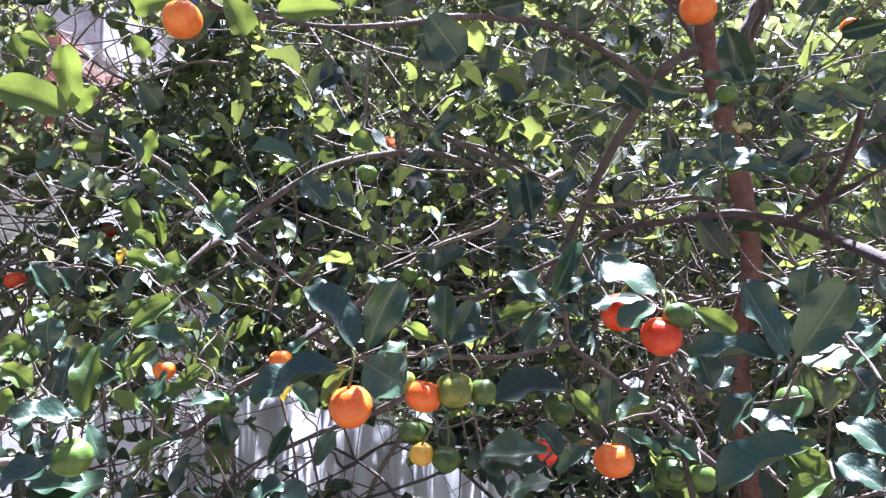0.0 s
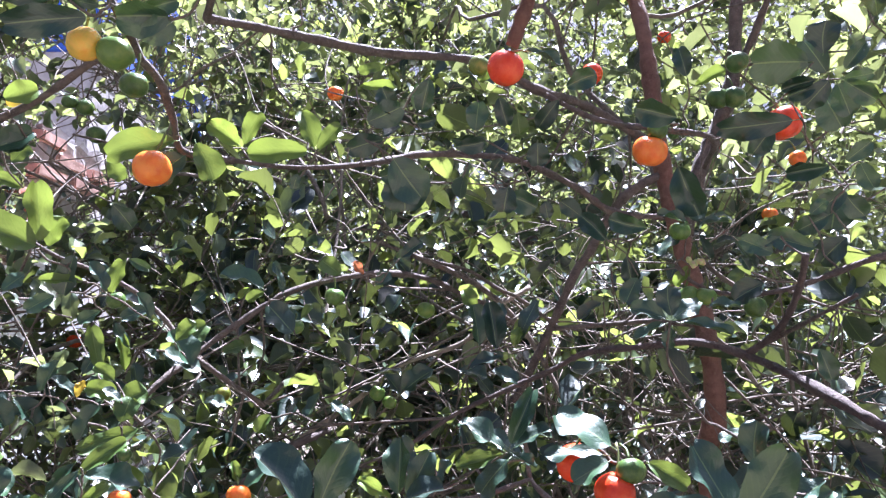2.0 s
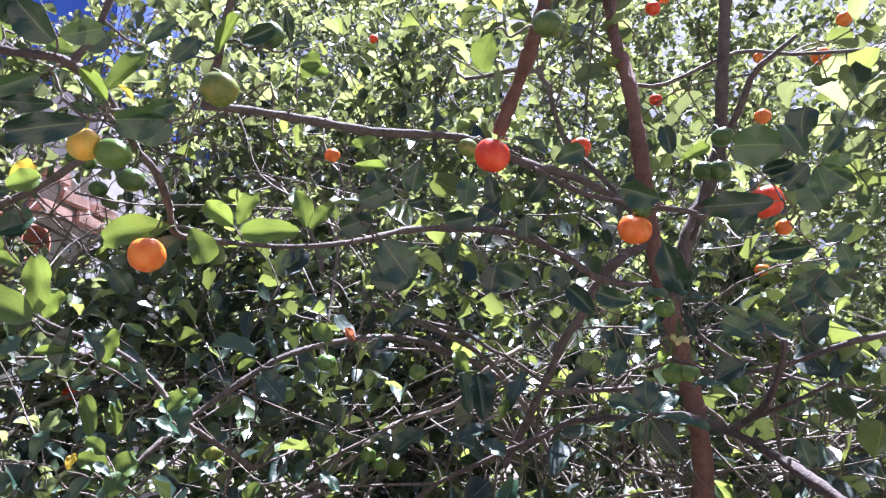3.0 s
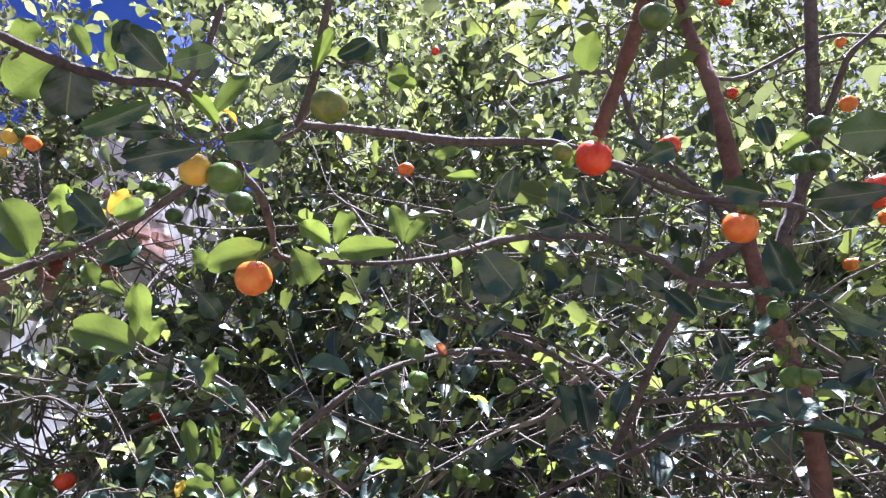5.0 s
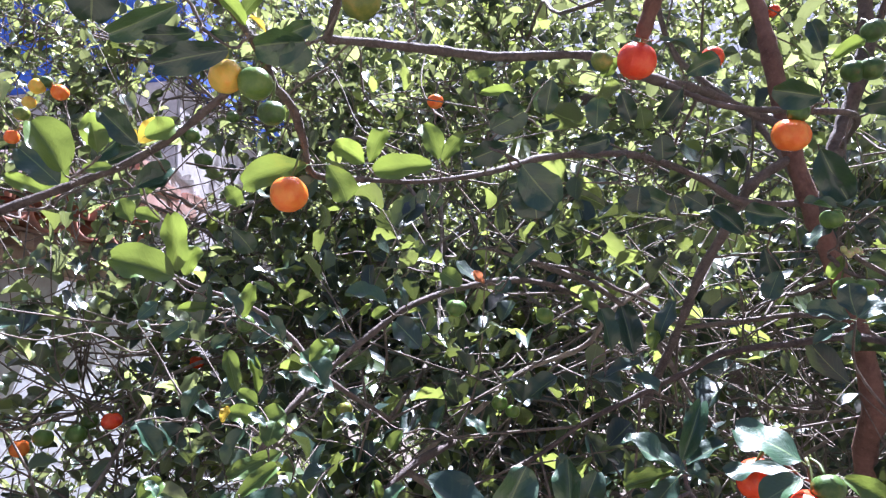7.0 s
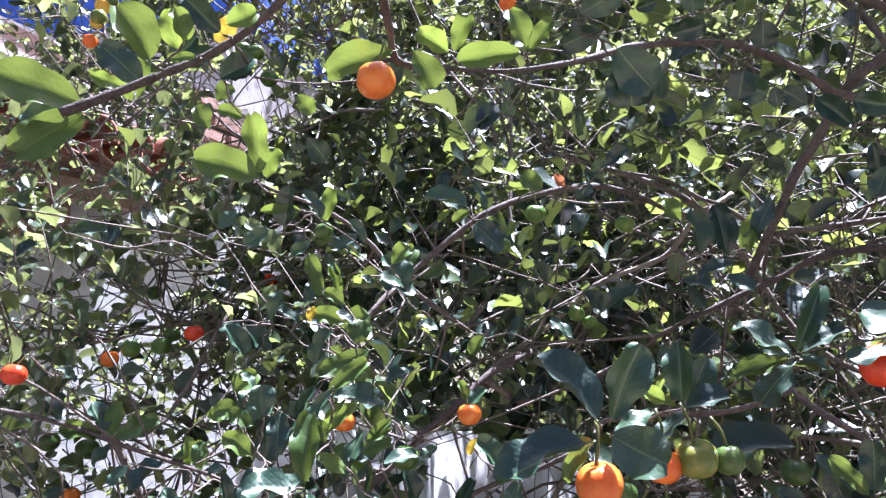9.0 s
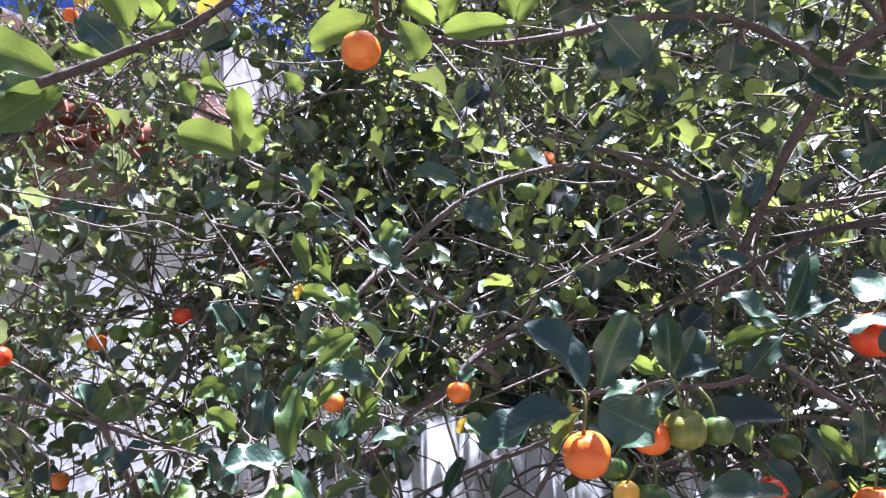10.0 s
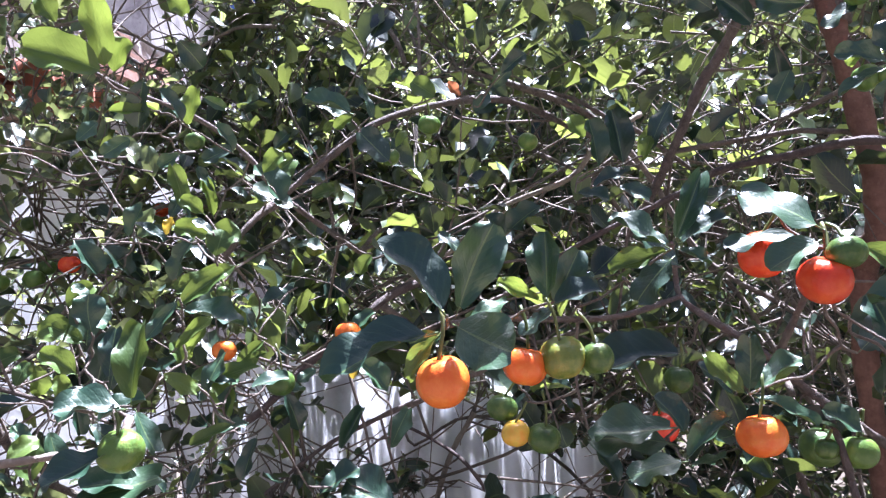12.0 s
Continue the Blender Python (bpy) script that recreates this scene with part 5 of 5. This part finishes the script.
fruit((-0.616, 0.830, 1.415), 0.0145, "green")
fruit((-0.649, 0.804, 1.428), 0.0121, "green")
fruit((-0.593, 0.774, 1.372), 0.0105, "orange")
fruit((-0.137, 0.554, 1.457), 0.0098, "green")
fruit((-0.404, 0.900, 1.891), 0.0121, "green")
fruit((-0.413, 0.882, 1.922), 0.0105, "green")
fruit((-0.429, 0.873, 1.926), 0.0097, "green")
fruit((-0.362, 0.894, 1.949), 0.0089, "green")
fruit((-0.216, 0.604, 1.635), 0.0078, "green")
fruit((-0.180, 0.789, 1.557), 0.0092, "olive")
fruit((-0.646, 0.813, 1.620), 0.0089, "green")
fruit((-0.636, 0.821, 1.620), 0.0097, "green")
fruit((-0.560, 0.879, 1.608), 0.0097, "green")
fruit((-0.475, 0.927, 1.642), 0.0105, "green")
fruit((-0.215, 0.643, 1.471), 0.0097, "orange")
fruit((0.307, 0.624, 1.825), 0.0102, "green")
fruit((0.319, 0.619, 1.824), 0.0102, "green")
fruit((0.319, 0.607, 1.852), 0.0102, "green")
fruit((0.333, 0.826, 1.868), 0.0073, "green")
fruit((0.294, 0.554, 1.626), 0.0082, "green")
fruit((-0.157, 0.514, 1.519), 0.0046, "green")
fruit((0.170, 0.457, 1.432), 0.0055, "green")
fruit((0.232, 0.389, 1.492), 0.0039, "green")
fruit((0.220, 0.415, 1.480), 0.0092, "green")


# ---- a small cluster of pale buds ----
def bud_cluster(place):
    place = Vector(place)
    ob = thing("flower_bud_cluster", place, "pale yellow-green and pink flower buds on a twig", "flower bud")
    me = cherry_mesh(9, BUD)
    for n in range(7):
        bud = new("bud", me)
        bud.parent = ob
        off = Vector((random.uniform(-1, 1), random.uniform(-0.6, 0.6), random.uniform(-1, 1))) * 0.005
        bud.matrix_basis = Matrix.LocRotScale(off, Euler((random.uniform(-1, 1), random.uniform(-1, 1), 0)), (0.0021, 0.0021, 0.0032))
        v, f = tube([off, off * 0.5 + Vector((0, 0.001, 0.006)), Vector((0, 0.002, 0.014))], 0.0005, 0.0006, 5)
        stem = new("stalk", mesh_of("stalk", v, f, STALK))
        stem.parent = ob
    shoot(place + Vector((0, 0.002, 0.014)))


bud_cluster((0.244, 0.533, 1.658))


# ---- the inner tree: limbs, twigs and small leaves too many to count ----
rng = random.Random(7)
HEART = Vector((0.36, 0.80, 1.0))
LOW, HIGH = Vector((-1.45, -0.3, 0.55)), Vector((1.75, 1.9, 2.9))
GAPS, TWIG_TRIES, HEART_TRIES = 0.25, 22500, 300


HOLES = (((-0.50, 1.0, 1.88), 0.10), ((-0.95, 1.2, 1.35), 0.20), ((-0.42, 1.3, 1.22), 0.2), ((-0.75, 0.95, 1.72), 0.10),
         ((-0.45, 0.9, 1.32), 0.14), ((-1.15, 1.3, 1.72), 0.12), ((-0.1, 1.4, 1.25), 0.18), ((-0.7, 0.9, 1.15), 0.16), ((0.15, 1.3, 1.15), 0.15))


# open lanes through the leaves, towards the wall cap, the eave, the low wall and the far blue parapet
LANES = tuple((Vector(a), r) for a, r in (((-1.86, 3.5, 2.70), 0.20), ((-1.60, 1.95, 2.12), 0.13), ((-2.02, 2.2, 2.62), 0.13), ((-0.80, 2.0, 1.30), 0.09),
                                          ((-0.42, 1.95, 1.17), 0.11), ((-0.28, 1.95, 1.10), 0.10), ((-0.66, 1.95, 1.04), 0.11), ((-1.40, 2.0, 1.22), 0.09), ((-3.9, 6.2, 5.35), 0.11)))
LANE_WAYS = tuple(((a - EYE_SIDE).normalized(), r / (a - EYE_SIDE).length) for a, r in LANES)


def in_lane(p):
    d = p - EYE_SIDE
    loose = 0.75 + 1.1 * noise.noise(p * 13) + 0.5 * noise.noise(p * 5)
    return any(d.dot(way) > 0.5 and (d - way * d.dot(way)).length < slope * d.dot(way) * loose for way, slope in LANE_WAYS)


def inside(p):
    """The crown: a lopsided, gappy dome that also reaches over the yard."""
    if p.y < 0.5 and p.z < 2.1 + 0.1 * p.y or in_lane(p):
        return False
    if -1.6 < p.x < -0.4 and 0.85 < p.y < 1.5 and 1.8 < p.z < 2.5:         # thin sunlit sprays towards the house
        shaft = p - sun_way * (p.z / sun_way.z)
        return abs(p.y - 1.14 - 0.1 * noise.noise(p * 3)) < 0.22 and noise.noise(p * 5.5) > -0.35 and noise.noise(shaft * 6.0) < 0.16
    if p.x < -0.45 and p.y > 1.35 and p.z > 1.65:                           # the crown ends short of the house
        return False
    if p.x < -0.35 and p.z > 2.32 + 0.1 * noise.noise(p * 4):                 # the left of the crown stands open to the sun
        return False
    foot = p - sun_way * (p.z / sun_way.z)
    if p.z > 1.75 and p.y < 1.5 and noise.noise(foot * 5.0 + Vector((2.3, 7.1, 0.4))) > (0.07 - 0.05 * (p.x > 0.1) - 0.4 * math.exp(-((foot.x + 0.15) ** 2 / 0.12 + (foot.y + 0.27) ** 2 / 0.03)) if p.x > -0.5 else -0.14):      # gaps that let shafts of sun in
        return False
    q = Vector(((p.x + 0.15) / 1.95, (p.y - 0.7) / 1.25, (p.z - 1.35 - 0.6 * max(0.0, p.y - 0.75) + 0.10 * max(0.0, -p.x - 0.25)) / 0.88))
    for hole, r in HOLES:
        if (p - Vector(hole)).length < r * (1 + 0.5 * noise.noise(p * 7)):
            return False
    return q.length < 1.0 + 0.22 * noise.noise(p * 1.7) and noise.noise(p * 3.1 + Vector((5, 2, 9))) < GAPS


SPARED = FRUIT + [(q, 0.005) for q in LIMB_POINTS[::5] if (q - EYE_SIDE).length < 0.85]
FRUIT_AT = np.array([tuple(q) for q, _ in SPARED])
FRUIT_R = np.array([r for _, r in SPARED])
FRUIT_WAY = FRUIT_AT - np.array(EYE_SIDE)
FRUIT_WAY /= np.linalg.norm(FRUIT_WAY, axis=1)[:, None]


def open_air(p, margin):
    """Whether a place is clear of the near, separately built shoots, of fruit and limbs, and of the sight line from
    EYE_SIDE just before them.
    """
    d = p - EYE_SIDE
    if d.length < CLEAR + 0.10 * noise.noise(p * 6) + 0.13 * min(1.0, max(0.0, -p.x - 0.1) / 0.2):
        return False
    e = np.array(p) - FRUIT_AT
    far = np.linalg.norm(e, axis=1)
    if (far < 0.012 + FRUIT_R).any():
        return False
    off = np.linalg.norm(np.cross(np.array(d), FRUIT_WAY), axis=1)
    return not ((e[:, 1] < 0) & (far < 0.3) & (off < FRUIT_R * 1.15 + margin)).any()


CLEAR = 0.60
INNER_V, INNER_F = [], []
LEAVES = []


def open_patch(p, most):
    """The thin, open parts of the crown, through which the fence sheets and the end of the wall cap show in patches."""
    d = p - EYE_SIDE
    way, slope = LANE_WAYS[0]
    along = d.dot(way)
    if along > 0.7 and (d - way * along).length < slope * along * (0.95 + 0.7 * noise.noise(p * 15)) * (1 + most):
        return True
    if d.y < 0.62 or p.z > 1.5:
        return False
    q = EYE_SIDE + d * ((1.95 - EYE_SIDE.y) / d.y)
    if not (-0.82 < q.x < 0.36 and 0.8 < q.z < 1.27 + 0.05 * noise.noise(q * 20)):
        return False
    return noise.noise(q * 8.0 + Vector((3.1, 0.0, 1.7))) + 0.4 * noise.noise(p * 24) < most - 0.22 * (q.x > -0.1) - 0.15 * (q.x < -0.56)


def add_tube(points, r0, r1, sides, steps):
    if r0 < 0.0017 and open_patch(points[1], -0.02):
        return
    v, f = tube(smooth_line(points, steps), r0, r1, sides, 0.0, len(INNER_V))
    INNER_V.extend(v)
    INNER_F.extend(f)


def jog(scale):
    return Vector((rng.gauss(0, 1), rng.gauss(0, 1), rng.gauss(0, 1))) * scale


def add_leaves(a, b, count):
    """Leaf pairs set along a twig, turned a little from pair to pair, and one at its tip."""
    way = (b - a).normalized()
    side = way.cross(jog(1.0)).normalized()
    scale = rng.uniform(0.023, 0.043) if a.x > -0.3 else rng.uniform(0.019, 0.034)
    for n in range(count):
        f = 0.1 + 0.9 * (n + rng.uniform(0, 0.6)) / count
        side = Matrix.Rotation(rng.uniform(0.4, 1.5), 3, way) @ side
        for s in (-1, 1):
            if rng.random() < 0.14:
                continue
            p = a.lerp(b, f) + jog(0.0015)
            out = (side * s + way * rng.uniform(0.3, 0.9) + jog(0.25) + Vector((0, 0, 0.15))).normalized()
            size = scale * rng.uniform(0.7, 1.15)
            q = p + out * size * 0.6
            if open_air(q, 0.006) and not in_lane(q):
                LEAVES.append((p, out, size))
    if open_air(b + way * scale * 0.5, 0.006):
        LEAVES.append((b, (way + jog(0.3)).normalized(), scale))


limb_lines = []
for n in range(80):
    for _ in range(60):
        end = Vector((rng.uniform(LOW.x, HIGH.x), rng.uniform(LOW.y, HIGH.y), rng.uniform(LOW.z, HIGH.z)))
        if n < 10:
            end = Vector((rng.uniform(-1.5, -0.5), rng.uniform(0.98, 1.28), rng.uniform(1.9, 2.45)))
        if inside(end) and (end - EYE_SIDE).length > 0.8:
            break
    start = HEART + Vector((rng.uniform(-0.12, 0.15), rng.uniform(-0.1, 0.25), rng.uniform(-0.4, 0.7)))
    if n < 10:
        start = Vector((rng.uniform(-0.45, -0.1), rng.uniform(0.85, 1.2), rng.uniform(1.6, 2.1)))
    elif rng.random() < 0.55:
        start = LIMB_POINTS[rng.randrange(len(LIMB_POINTS))]
        if (start - EYE_SIDE).length < 0.62:
            continue
    drift, pts = Vector((0, 0, 0)), [start]
    for k in range(1, 12):
        drift = drift * 0.85 + jog(0.026)
        pts.append(start.lerp(end, k / 12) + drift + Vector((0, 0.05, 0.06)) * math.sin(math.pi * k / 12))
    pts.append(end + drift)
    line = smooth_line(pts, 3)
    if min((q - EYE_SIDE).length for q in line) < 0.66 or end.x < -0.3 and min((q - EYE_SIDE).length for q in line) < 0.9:
        continue
    add_tube(pts, rng.uniform(0.0020, 0.0040), 0.0010, 6, 3)
    limb_lines.extend(line[5:])

INNER_LIMBS = np.array([tuple(q) for q in limb_lines] + [tuple(q) for q in LIMB_POINTS])
for n in range(TWIG_TRIES + HEART_TRIES):
    end = Vector((rng.uniform(LOW.x, HIGH.x), rng.uniform(LOW.y, HIGH.y), rng.uniform(LOW.z, HIGH.z)))
    if n >= TWIG_TRIES:                                 # more of them in the shaded heart of the crown
        end = Vector((rng.uniform(-0.5, 0.1), rng.uniform(0.95, 1.6), rng.uniform(1.35, 1.85)))
    if not inside(end) or (end.x < -0.35 and rng.random() < (0.36 if end.z < 1.5 else 0.15 if end.z < 1.85 else 0.0)) or (end.y < 0.95 and not -0.4 < end.x < -0.05 and rng.random() < 0.26) or (end.x > -0.05 and rng.random() < (0.36 if end.x < 0.5 else 0.28)):
        continue
    away = np.linalg.norm(INNER_LIMBS - np.array(end), axis=1)
    near = np.nonzero((away > 0.05) & (away < 0.24))[0]
    if len(near) == 0:
        continue
    root = Vector(INNER_LIMBS[near[rng.randrange(len(near))]])
    way = (end - root).normalized()
    mid = root.lerp(end, 0.5) + jog(0.024)
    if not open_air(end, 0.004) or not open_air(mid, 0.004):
        continue
    add_tube((root, mid, end), 0.0015, 0.0006, 4, 3)
    add_leaves(mid, end, rng.randint(2, 3))
    for _ in range(rng.randint(1, 4)):
        p = root.lerp(end, rng.uniform(0.3, 0.95))
        q = p + (jog(1.0) + way * 0.5).normalized() * rng.uniform(0.05, 0.14)
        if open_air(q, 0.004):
            add_tube((p, p.lerp(q, 0.5) + jog(0.006), q), 0.0011, 0.0006, 3, 2)
            add_leaves(p, q, rng.randint(0, 3))

for _ in range(1900):
    a = Vector(INNER_LIMBS[rng.randrange(len(limb_lines))])
    b = a + (jog(1.0) * 0.8 + Vector((0, 0, 0.3))).normalized() * rng.uniform(0.06, 0.2)
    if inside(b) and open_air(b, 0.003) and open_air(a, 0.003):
        add_tube((a, a.lerp(b, 0.35) + jog(0.010), a.lerp(b, 0.7) + jog(0.012), b), 0.0013, 0.0005, 4, 3)

for _ in range(260):                                   # long thin twigs that cross in the heart of the crown
    a = Vector((rng.uniform(-0.6, 0.45), rng.uniform(0.75, 1.25), rng.uniform(1.25, 1.85)))
    b = a + Vector((rng.gauss(0, 1), rng.gauss(0, 0.5), rng.gauss(0, 0.5))).normalized() * rng.uniform(0.12, 0.38)
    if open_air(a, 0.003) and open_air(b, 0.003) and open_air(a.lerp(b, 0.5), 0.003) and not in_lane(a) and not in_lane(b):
        add_tube((a, a.lerp(b, 0.3) + jog(0.012), a.lerp(b, 0.65) + jog(0.014), b), 0.0015, 0.0006, 4, 3)

tagged(child(new("brushwood", mesh_of("brushwood", INNER_V, INNER_F, TWIG_BARK)), tree), "tangle of thin grey-brown twigs", kind="stuff")
tagged(child(new("spray", mesh_of("spray", TWIGS_V, TWIGS_F, TWIG_BARK)), tree), "thin twigs that carry leaves and cherries", kind="stuff")


def foliage(name, leaves, mat, parent, label, shapes):
    """All leaves as one mesh, each a folded, curled blade."""
    vs, fs, us, total = [], [], [], 0
    for p, out, size in leaves:
        sv, sf, su = shapes[rng.randrange(len(shapes))]
        y = out
        up = Vector((rng.gauss(0, 0.55), rng.gauss(0, 0.55) - 0.1, 1.0))
        x = y.cross(up).normalized()
        z = x.cross(y)
        m = np.array((x * size * rng.uniform(0.58, 0.9), y * size, z * size))
        vs.append(sv @ m + np.array(p))
        fs.extend([tuple(k + total for k in f) for f in sf])
        us.append(su)
        total += len(sv)
    ob = new(name, mesh_of(name, np.concatenate(vs).tolist(), fs, mat, True, np.concatenate(us)))
    return tagged(child(ob, parent) if parent else ob, label, kind="stuff")


def small_shapes(rows, cols):
    made = []
    for k in range(6):
        v, f, u = leaf_shape(rows, cols, 0.1 + 0.1 * k, 0.09 * (k - 1.5), 0.07, 40 + k)
        n = (rows + 1) * (cols + 1)
        made.append((np.array(v[:n + 4]), f[:rows * cols + 1], np.array(u[:n + 4])))
    return made



# Left and upper leaves get the lighter copy, with sunlight put into its colour.
LIT_LEAVES = [one for n, one in enumerate(LEAVES) if (one[0].x < -0.3 and one[0].y > 0.5 and one[0].z > 1.2 and n % 6 < 5 or one[0].z > 1.85 and n % 5 < 3)]
kept = {id(one) for one in LIT_LEAVES}
foliage("fresh_foliage", [one for one in LIT_LEAVES if not open_patch(one[0] + one[1] * one[2] * 0.5, 0.16)], SUNNY_LEAF, tree, "fresh yellow-green leaves on the outer shoots, sunlight put into their colour", small_shapes(6, 4))
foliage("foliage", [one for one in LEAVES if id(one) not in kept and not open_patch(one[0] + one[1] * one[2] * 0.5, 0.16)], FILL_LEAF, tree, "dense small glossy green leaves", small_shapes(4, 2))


# ---- sunlit bushes and trees behind the yard ----
def far_bush(name, place, size, count, leaf_size, label):
    bush = thing(name, place, label, "tree")
    at = Vector(place)
    line = smooth_line((at, at + Vector((0.05, 0, size.z * 0.3)), at + Vector((-0.05, 0.1, size.z * 0.7))), 5)
    v, f = tube(line, 0.09, 0.03, 8, 0.1)
    child(new("trunk", mesh_of("trunk", v, f, BARK)), bush)
    for _ in range(7):
        a = line[rng.randrange(4, len(line))]
        b = at + Vector((rng.uniform(-0.8, 0.8) * size.x, rng.uniform(-0.8, 0.8) * size.y, rng.uniform(0.3, 0.95) * size.z))
        v, f = tube(smooth_line((a, a.lerp(b, 0.5) + jog(0.1), b), 4), 0.03, 0.008, 6, 0.1)
        child(new("limb", mesh_of("limb", v, f, BARK)), bush)
    leaves, sprigs, sprig_faces = [], [], []
    while len(leaves) < count:
        p = Vector((rng.uniform(-1, 1), rng.uniform(-1, 1), rng.uniform(-1, 1)))
        if p.length > 1 + 0.3 * noise.noise(p * 3 + at) or noise.noise(p * 5 + at * 2) < -0.14:
            continue
        a = at + Vector((p.x * size.x, p.y * size.y, size.z * (0.55 + 0.5 * p.z)))
        if a.z < 0.05:
            continue
        way = (jog(1.0) + Vector((0, 0, 0.5))).normalized()
        b = a + way * leaf_size * rng.uniform(2.5, 6.0)
        side, pairs = way.cross(jog(1.0)).normalized(), rng.randint(3, 6)
        v, f = tube([a, a.lerp(b, 0.5) + jog(0.1 * leaf_size), b], leaf_size * 0.035, leaf_size * 0.015, 3, 0.0, len(sprigs))
        sprigs.extend(v)
        sprig_faces.extend(f)
        for k in range(pairs):
            side = Matrix.Rotation(rng.uniform(0.6, 1.6), 3, way) @ side
            for hand in (-1, 1):
                out = (side * hand + way * rng.uniform(0.2, 0.9) + jog(0.25)).normalized()
                leaves.append((a.lerp(b, (k + rng.uniform(0.3, 1.0)) / pairs), out, leaf_size * rng.uniform(0.6, 1.3)))
    tagged(child(new("brushwood", mesh_of("brushwood", sprigs, sprig_faces, TWIG_BARK)), bush), "thin grey-brown twigs", kind="stuff")
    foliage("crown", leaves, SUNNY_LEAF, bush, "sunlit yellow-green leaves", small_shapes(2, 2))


far_bush("shrub", (0.75, 2.9, 0), Vector((2.1, 0.7, 3.9)), 36000, 0.043, "sunlit leafy shrub standing on soil behind the tree")
far_bush("garden_tree", (2.3, 4.6, 0), Vector((1.9, 1.2, 4.4)), 12000, 0.07, "sunlit leafy tree standing on soil behind the yard")
far_bush("garden_tree", (0.3, 5.6, 0), Vector((1.9, 1.2, 4.2)), 12000, 0.07, "low sunlit tree standing on soil behind the yard")
far_bush("garden_tree", (5.0, 5.6, 0), Vector((2.3, 1.5, 5.0)), 9000, 0.09, "tall sunlit tree standing on soil behind the yard")
far_bush("garden_tree", (-5.0, 11.5, 0), Vector((6.5, 1.6, 12.5)), 30000, 0.17, "tall sunlit tree standing on soil beyond the blue building")
